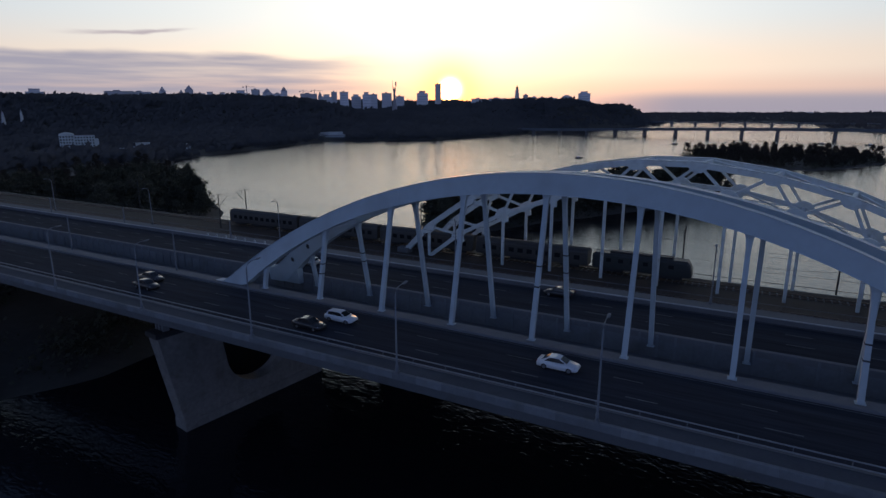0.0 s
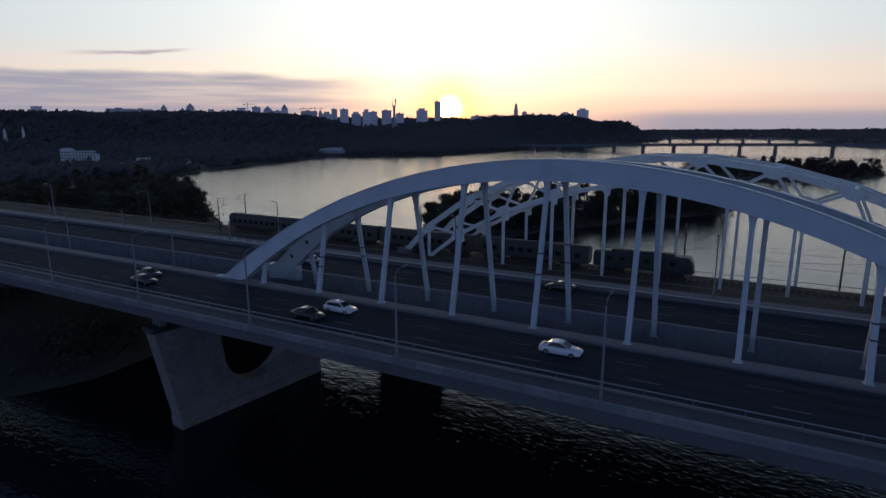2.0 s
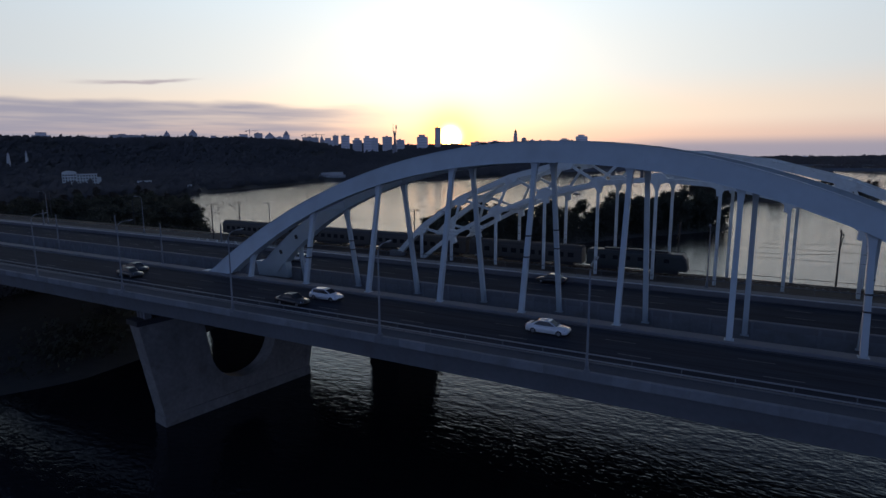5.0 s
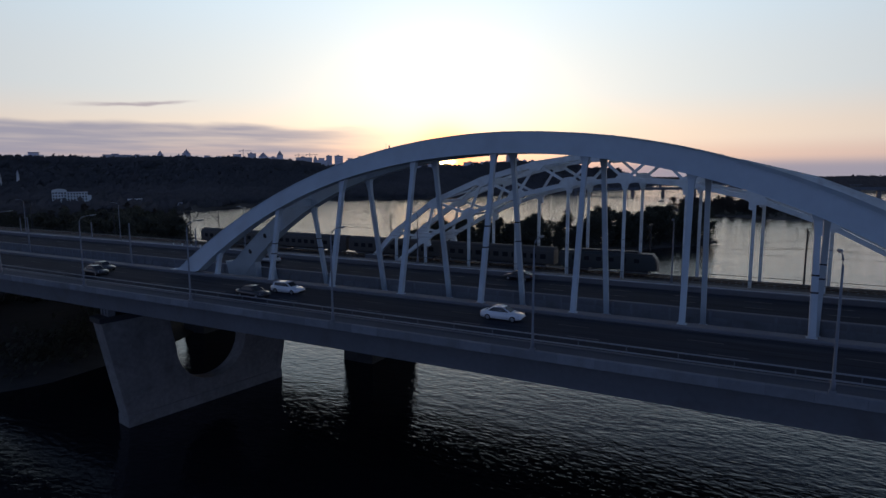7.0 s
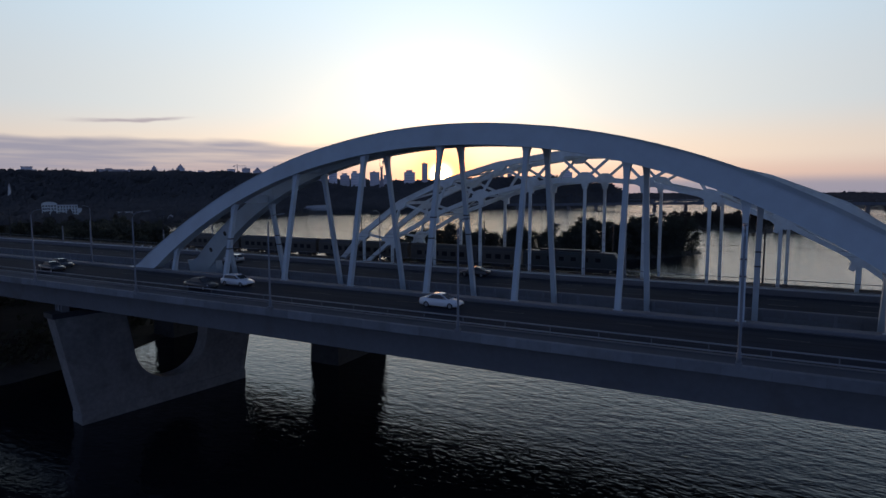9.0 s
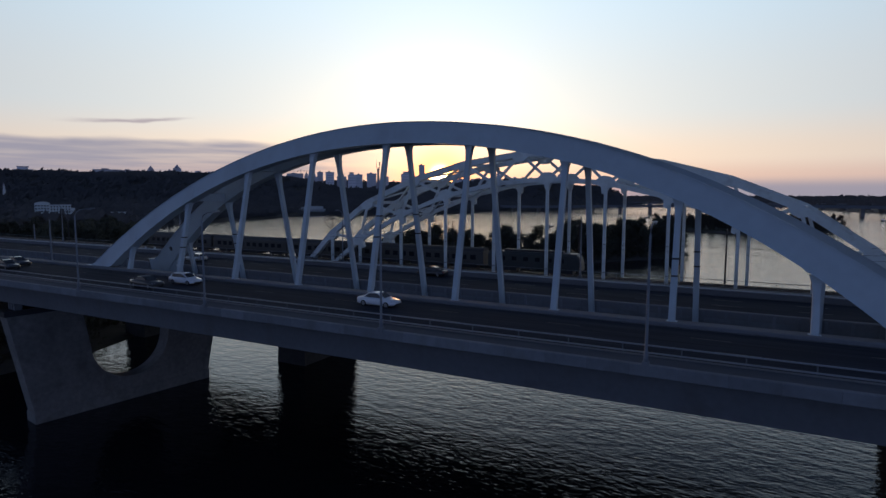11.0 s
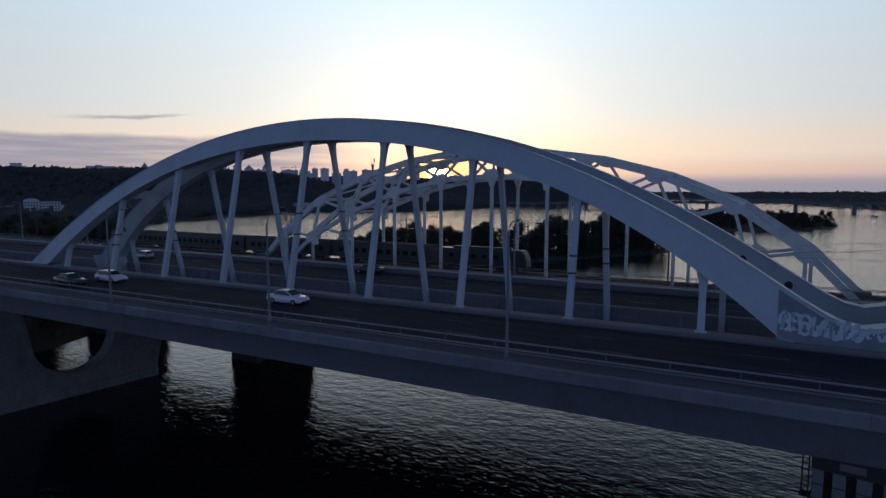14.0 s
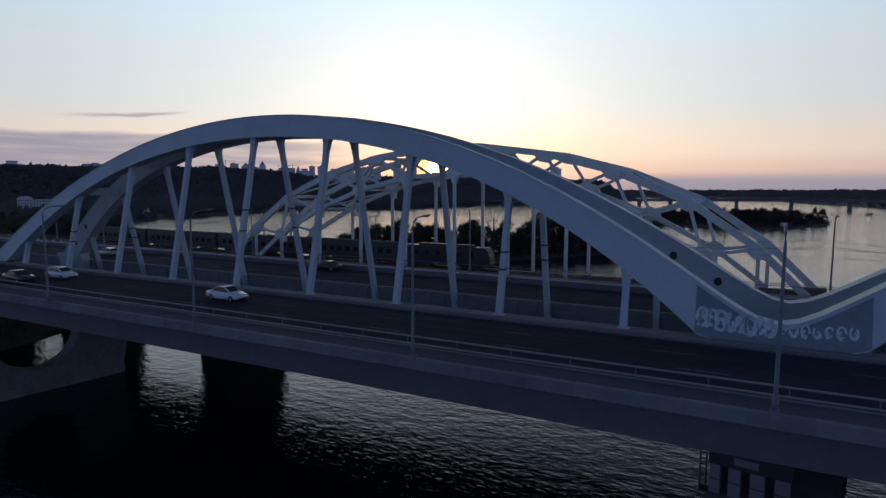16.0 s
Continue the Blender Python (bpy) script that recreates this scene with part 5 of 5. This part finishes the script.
def tower(px, py, wide, top, style="slab", turn=28.0, deep=None):
    """A far building on the hill: walls with window bands, roof and a small plant room."""
    base = height_at(px, py) - 3.0
    h = top - base
    deep = deep or wide * 0.7
    ob = thing("tower_block", "hazy grey high-rise on the hilltop skyline" if style != "low" else "hazy grey long building on the hilltop", "building", "skyline buildings")
    ob.matrix_world = pose(px, py, base, 0, 0, turn)
    w, d = wide / 2, deep / 2
    roof_h = {"slab": 0.0, "crown": 0.16, "step": 0.12, "spire": 0.2, "low": 0.0}[style] * h
    body_h = h - roof_h - (1.2 if roof_h == 0 else 0)
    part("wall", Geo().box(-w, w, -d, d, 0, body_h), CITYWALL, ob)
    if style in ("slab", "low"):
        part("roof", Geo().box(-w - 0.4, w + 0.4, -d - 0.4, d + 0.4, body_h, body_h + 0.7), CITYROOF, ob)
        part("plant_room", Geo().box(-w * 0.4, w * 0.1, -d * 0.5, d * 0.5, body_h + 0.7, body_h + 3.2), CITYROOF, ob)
    elif style == "step":
        part("upper_storey", Geo().box(-w * 0.62, w * 0.5, -d * 0.7, d * 0.7, body_h, body_h + roof_h * 0.7), CITYWALL, ob)
        part("roof", Geo().box(-w * 0.66, w * 0.54, -d * 0.74, d * 0.74, body_h + roof_h * 0.7, body_h + roof_h), CITYROOF, ob)
    elif style == "crown":
        part("roof", Geo().loft([[(sx * w * k, sy * d * k, body_h + roof_h * f) for sx, sy in ((-1, -1), (1, -1), (1, 1), (-1, 1))]
                                 for k, f in ((1.02, 0.0), (0.95, 0.12), (0.66, 0.2), (0.62, 0.5), (0.28, 0.66), (0.22, 0.85), (0.03, 1.0))]), CITYROOF, ob)
    elif style == "spire":
        part("upper_storey", Geo().box(-w * 0.7, w * 0.7, -d * 0.7, d * 0.7, body_h, body_h + roof_h * 0.35), CITYWALL, ob)
        part("spire", Geo().tube([(0, 0, body_h + roof_h * 0.35), (0, 0, body_h + roof_h * 0.6), (0, 0, body_h + roof_h)], [w * 0.6, w * 0.3, 0.15], 8), CITYROOF, ob)
    # bands of windows on the side that faces the river
    rows = max(2, int(body_h / 6.5))
    for i in range(min(rows, 9)):
        z = 6.0 + i * (body_h - 8.0) / max(1, min(rows, 9) - 1)
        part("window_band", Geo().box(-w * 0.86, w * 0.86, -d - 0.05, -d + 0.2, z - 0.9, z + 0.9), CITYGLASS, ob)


tower(-1344, 672, 36, 69, "step", 60)
tower(-1262, 813, 60, 66, "low", 55)
tower(-1236, 850, 44, 65, "low", 55)
tower(-1209, 889, 15, 77, "crown", 50)
tower(-1184, 922, 14, 70, "crown", 50)
tower(-1173, 936, 19, 81, "crown", 48)
tower(-1157, 956, 19, 63, "slab", 47)
tower(-1142, 973, 24, 66, "step", 46)
tower(-1123, 995, 19, 65, "step", 45)
tower(-1094, 1027, 34, 70, "step", 44)
tower(-1070, 1053, 20, 73, "slab", 43)
tower(-1050, 1073, 22, 75, "crown", 42)
tower(-1031, 1092, 31, 63, "low", 42)
tower(-1020, 1102, 16, 80, "crown", 42)
tower(-974, 1143, 42, 63, "slab", 40)
tower(-952, 1162, 11, 69, "spire", 40)
tower(-939, 1173, 28, 61, "step", 39)
tower(-924, 1185, 15, 68, "slab", 38)
tower(-904, 1201, 22, 68, "slab", 37)
tower(-879, 1220, 25, 61, "step", 36)
tower(-857, 1236, 21, 67, "step", 35)
tower(-841, 1247, 18, 62, "slab", 35)
tower(-813, 1266, 26, 65, "slab", 34)
tower(-784, 1286, 22, 57, "low", 33)
tower(-733, 1317, 30, 70, "step", 31)
tower(-697, 1338, 16, 89, "slab", 30)
tower(-486, 1435, 13, 62, "crown", 22)
tower(-465, 1442, 15, 57, "spire", 21)
tower(-444, 1450, 22, 53, "low", 20)
tower(-423, 1457, 30, 52, "low", 20)
tower(-384, 1469, 24, 58, "step", 18)
tower(-342, 1481, 30, 67, "step", 17)
tower(-600, 1388, 40, 50, "low", 26)
tower(-555, 1407, 46, 51, "low", 25)
tower(-1000, 1120, 20, 52, "step", 41)
tower(40, 3050, 50, -9, "low", 0)
tower(165, 3050, 40, 0, "step", 0)
tower(205, 3060, 30, -1, "slab", 0)
tower(250, 3050, 28, 6, "crown", 0)
tower(330, 3080, 40, -9, "low", 0)


def monument():
    """A tall monument: tiered base and a slender figure with two raised arms, as one plain shape."""
    px, py, top = -687.0, 1110.0, 92.0
    base = height_at(px, py)
    g = Geo()
    h = top - base
    g.tube([(0, 0, 0), (0, 0, h * 0.10)], [16.0, 13.0], 16)
    g.tube([(0, 0, h * 0.10), (0, 0, h * 0.36)], [6.5, 4.6], 12)
    g.tube([(0, 0, h * 0.36), (0, 0, h * 0.44), (0, 0, h * 0.60), (0, 0, h * 0.70), (0, 0, h * 0.74)], [3.7, 3.0, 2.4, 2.9, 1.2], 10)
    g.tube([(0, 0, h * 0.735), (0, 0, h * 0.76), (0, 0, h * 0.785)], [1.0, 1.35, 0.5], 8)
    g.tube([(-2.2, 0, h * 0.69), (-3.4, 0, h * 0.79), (-3.6, 0, h * 0.86)], [0.9, 0.7, 0.5], 6)
    g.tube([(-3.6, 0, h * 0.84), (-3.8, 0, h * 1.0)], [0.45, 0.12], 6)
    g.tube([(2.2, 0, h * 0.69), (3.5, 0, h * 0.79), (3.6, 0, h * 0.85)], [0.9, 0.7, 0.5], 6)
    g.box(2.1, 5.1, -0.4, 0.4, h * 0.83, h * 0.93)
    ob = solid("monument", g, CITYROOF, "tall dark metal monument on a tiered base", "monument")
    ob.matrix_world = pose(px, py, base - 1, 0, 0, 30)


monument()


def bell_tower(px, py, top, wide, label, wall, cap):
    base = height_at(px, py) - 2
    h = top - base
    ob = thing("bell_tower", label, "bell tower")
    ob.matrix_world = pose(px, py, base, 0, 0, 25)
    w = wide / 2
    for i, (a, b, s) in enumerate(((0, 0.34, 1.0), (0.34, 0.56, 0.82), (0.56, 0.72, 0.66), (0.72, 0.8, 0.5))):
        part("tier", Geo().tube([(0, 0, h * a), (0, 0, h * b)], [w * s, w * s * 0.94], 8), wall, ob)
        part("cornice", Geo().tube([(0, 0, h * b - 0.6), (0, 0, h * b + 0.4)], [w * s * 1.08, w * s * 1.08], 8), wall, ob)
    part("cupola", Geo().tube([(0, 0, h * 0.8), (0, 0, h * 0.84), (0, 0, h * 0.89), (0, 0, h * 0.93), (0, 0, h)], [w * 0.42, w * 0.5, w * 0.34, w * 0.1, 0.08], 10), cap, ob)


bell_tower(-516, 1450, 86, 14, "tall tiered monastery bell tower on the hill", CITYWALL, GOLD)
bell_tower(-957, 446, 27, 5, "white church bell tower among trees", WHITEWALL, CITYROOF)
bell_tower(-968, 425, 24, 6, "white church tower among dark trees", WHITEWALL, CITYROOF)
bell_tower(-903, 990, 52, 13, "white church tower on the slope", WHITEWALL, GOLD)


def crane(px, py, top, turn):
    base = height_at(px, py)
    ob = thing("tower_crane", "thin tower crane on the skyline", "crane", "skyline cranes")
    ob.matrix_world = pose(px, py, base, 0, 0, turn)
    h = top - base
    part("mast", Geo().box(-0.6, 0.6, -0.6, 0.6, 0, h), CITYROOF, ob)
    part("jib", Geo().beam((-9, 0, h - 4), (22, 0, h - 4), 0.8, 0.9), CITYROOF, ob)
    part("counterweight", Geo().box(-10, -7, -1, 1, h - 6.5, h - 4), CITYROOF, ob)


crane(-1085, 1038, 83, 35)
crane(-962, 1152, 74, 30)
crane(-985, 1135, 73, 40)


def white_house():
    """Riverside hotel: two blocks, a curved attic, rows of windows."""
    px, py = -600.0, 325.0
    base = height_at(px, py) - 0.5
    ob = thing("riverside_building", "white four-storey riverside building with rows of windows", "building")
    ob.matrix_world = pose(px, py, base + 2.0, 0, 0, 60) @ Matrix.Diagonal((0.74, 0.8, 0.8, 1.0))
    part("wall", Geo().box(-25, -6, -7, 7, 0, 19.0), HOUSEWALL, ob)
    part("wall", Geo().box(-6, 21, -6, 6, 0, 17.5), HOUSEWALL, ob)
    part("wall", Geo().box(21, 26, -5, 5, 0, 13.0), HOUSEWALL, ob)
    part("roof", Geo().box(-6.3, 21.4, -6.4, 6.4, 17.5, 18.1), CITYROOF, ob)
    part("roof", Geo().loft([[(-15.5 + 9.8 * math.cos(a), y, 19.0 + 3.4 * math.sin(a)) for a in np.linspace(0, math.pi, 11)] for y in (-7.2, 7.2)]), HOUSEWALL, ob)
    pane = Geo().box(-0.95, 0.95, -0.06, 0.06, -1.0, 1.0).mesh("window", GLASS)
    for row in range(4):
        for i in range(5):
            part("window", pane, GLASS, ob, at=(-23 + 3.7 * i, -7.05, 4.6 + 4.0 * row))
        for i in range(7):
            part("window", pane, GLASS, ob, at=(-4 + 3.8 * i, -6.05, 3.6 + 3.9 * row))
        part("floor_band", Geo().box(-25.2, 21.2, -7.12 if row == 9 else -6.15, -5.9, 1.7 + 3.9 * row, 2.1 + 3.9 * row), HOUSEWALL, ob)


white_house()


def pavilion(px, py, wide, high, turn, label):
    base = max(height_at(px, py), WATER_Z) + 0.2
    ob = thing("river_pavilion", label, "building", "riverside pavilions")
    ob.matrix_world = pose(px, py, base, 0, 0, turn)
    w = wide / 2
    part("pontoon", Geo().box(-w - 1, w + 1, -5, 5, -1.2, 0.5), CONCRETE, ob)
    part("wall", Geo().box(-w, w, -4, 4, 0.5, high * 0.5), WHITEWALL, ob)
    part("wall", Geo().box(-w * 0.75, w * 0.75, -3.4, 3.4, high * 0.5 + 0.3, high), WHITEWALL, ob)
    part("roof", Geo().box(-w - 0.5, w + 0.5, -4.6, 4.6, high * 0.5, high * 0.5 + 0.3), CITYROOF, ob)
    part("roof", Geo().box(-w * 0.8, w * 0.8, -4, 4, high, high + 0.4), WHITEWALL, ob)
    pane = Geo().box(-0.8, 0.8, -0.05, 0.05, -0.7, 0.7).mesh("window", GLASS)
    for i in range(int(wide / 3)):
        part("window", pane, GLASS, ob, at=(-w + 1.5 + 3 * i, -4.03, high * 0.28))


pavilion(-533, 356, 19, 7.5, 57, "white two-deck pavilion on the river bank")
pavilion(-507, 309, 16, 5.0, 57, "low white pavilion among bank trees")
pavilion(-496, 381, 13, 6.0, 52, "small pale pavilion at the water")
pavilion(-520, 680, 30, 8.0, 35, "long pale building at the foot of the hill")
pavilion(-548, 690, 22, 6.0, 35, "pale building at the foot of the hill")

# ---------------------------------------------------------------- bridges and boats upstream


def beam_bridge():
    ob = thing("beam_bridge", "dark long beam bridge on slab piers across the river", "bridge")
    zt = lambda x: -6.8 - 6.6 * (1 - min(1.0, max(0.0, (x + 268) / 444.0))) ** 1.6
    xs = np.linspace(-520, 760, 65)
    line = lambda x: 1040.0
    rings = [[(x, line(x), zt(x) - 3.6), (x, line(x), zt(x)), (x, line(x) + 16, zt(x)), (x, line(x) + 16, zt(x) - 3.6)] for x in xs]
    part("deck", Geo().loft(rings), GIRDER, ob)
    rings = [[(x, line(x) - 0.2, zt(x)), (x, line(x) - 0.2, zt(x) + 1.2), (x, line(x), zt(x) + 1.2), (x, line(x), zt(x))] for x in xs]
    part("parapet", Geo().loft(rings), GIRDER, ob)
    for x in [-371.6 + 52.2 * k for k in range(10)] + [177.5, 256.0, 335.0, 414.0]:
        y, top = line(x), zt(x) - 3.6
        p = part("pier", Geo().loft([[(x - 3.0, y + 3, WATER_Z - 3), (x + 3.0, y + 3, WATER_Z - 3), (x + 3.0, y + 13, WATER_Z - 3), (x - 3.0, y + 13, WATER_Z - 3)],
                                     [(x - 2.5, y + 3, top - 1.6), (x + 2.5, y + 3, top - 1.6), (x + 2.5, y + 13, top - 1.6), (x - 2.5, y + 13, top - 1.6)]]), PIERC, ob)
        part("pier_head", Geo().loft([[(x - 2.0, y + 2, top - 1.7), (x + 2.0, y + 2, top - 1.7), (x + 2.0, y + 14, top - 1.7), (x - 2.0, y + 14, top - 1.7)],
                                      [(x - 3.6, y + 1, top + 0.05), (x + 3.6, y + 1, top + 0.05), (x + 3.6, y + 15, top + 0.05), (x - 3.6, y + 15, top + 0.05)]]), PIERC, p)


beam_bridge()


def arched_bridge():
    ob = thing("arched_bridge", "low pale multi-arched bridge far upstream", "bridge")
    y = 1720.0
    part("deck", Geo().box(-260, 620, y, y + 14, -13.6, -12.2), CONCRETE, ob)
    for i in range(9):
        a = -215 + 62.0 * i
        part("pier", Geo().box(a - 3, a + 3, y, y + 14, WATER_Z - 3, -13.6), CONCRETE, ob)
        ang = np.linspace(0, math.pi, 13)
        lo = [(a + 31 - 28 * math.cos(t), WATER_Z + 1.5 + 6.6 * math.sin(t)) for t in ang]
        hi = [(a + 31 - 29.5 * math.cos(t), WATER_Z + 2.2 + 7.6 * math.sin(t)) for t in ang]
        rings = [[(p[0], yy, p[1]) for yy in (y + 1, y + 13)] + [(q[0], yy, q[1]) for yy in (y + 13, y + 1)] for p, q in zip(lo, hi)]
        part("arch_rib", Geo().loft(rings), CONCRETE, ob)


arched_bridge()


def boat(px, py, size, turn, label):
    ob = thing("boat", label, "boat", "boats on the river")
    ob.matrix_world = pose(px, py, WATER_Z, 0, 0, turn)
    L, w = size, size * 0.16
    rings = []
    for x, k, lift in ((-0.5, 0.8, 0), (-0.2, 1.0, 0), (0.2, 0.95, 0.05), (0.42, 0.5, 0.12), (0.5, 0.05, 0.2)):
        rings.append([(x * L, -w * k, 0.9 + lift), (x * L, -w * k * 0.7, -0.4), (x * L, w * k * 0.7, -0.4), (x * L, w * k, 0.9 + lift)])
    part("hull", Geo().loft(rings), DARKSTEEL, ob)
    part("cabin", Geo().loft([[(-0.3 * L, sy * w * 0.7, 0.9), (0.15 * L, sy * w * 0.7, 0.9), (0.08 * L, sy * w * 0.6, 2.1), (-0.28 * L, sy * w * 0.6, 2.1)] for sy in (-1, 1)]), CITYWALL, ob)


boat(-85, 527, 8.0, 20, "small dark motor boat under way")
boat(150, 905, 11, 160, "small dark barge moored upstream")
boat(205, 900, 11, 170, "small dark barge moored upstream")
boat(255, 880, 9, 20, "small dark boat moored upstream")
boat(-30, 812, 9, 20, "small dark boat moored upstream")
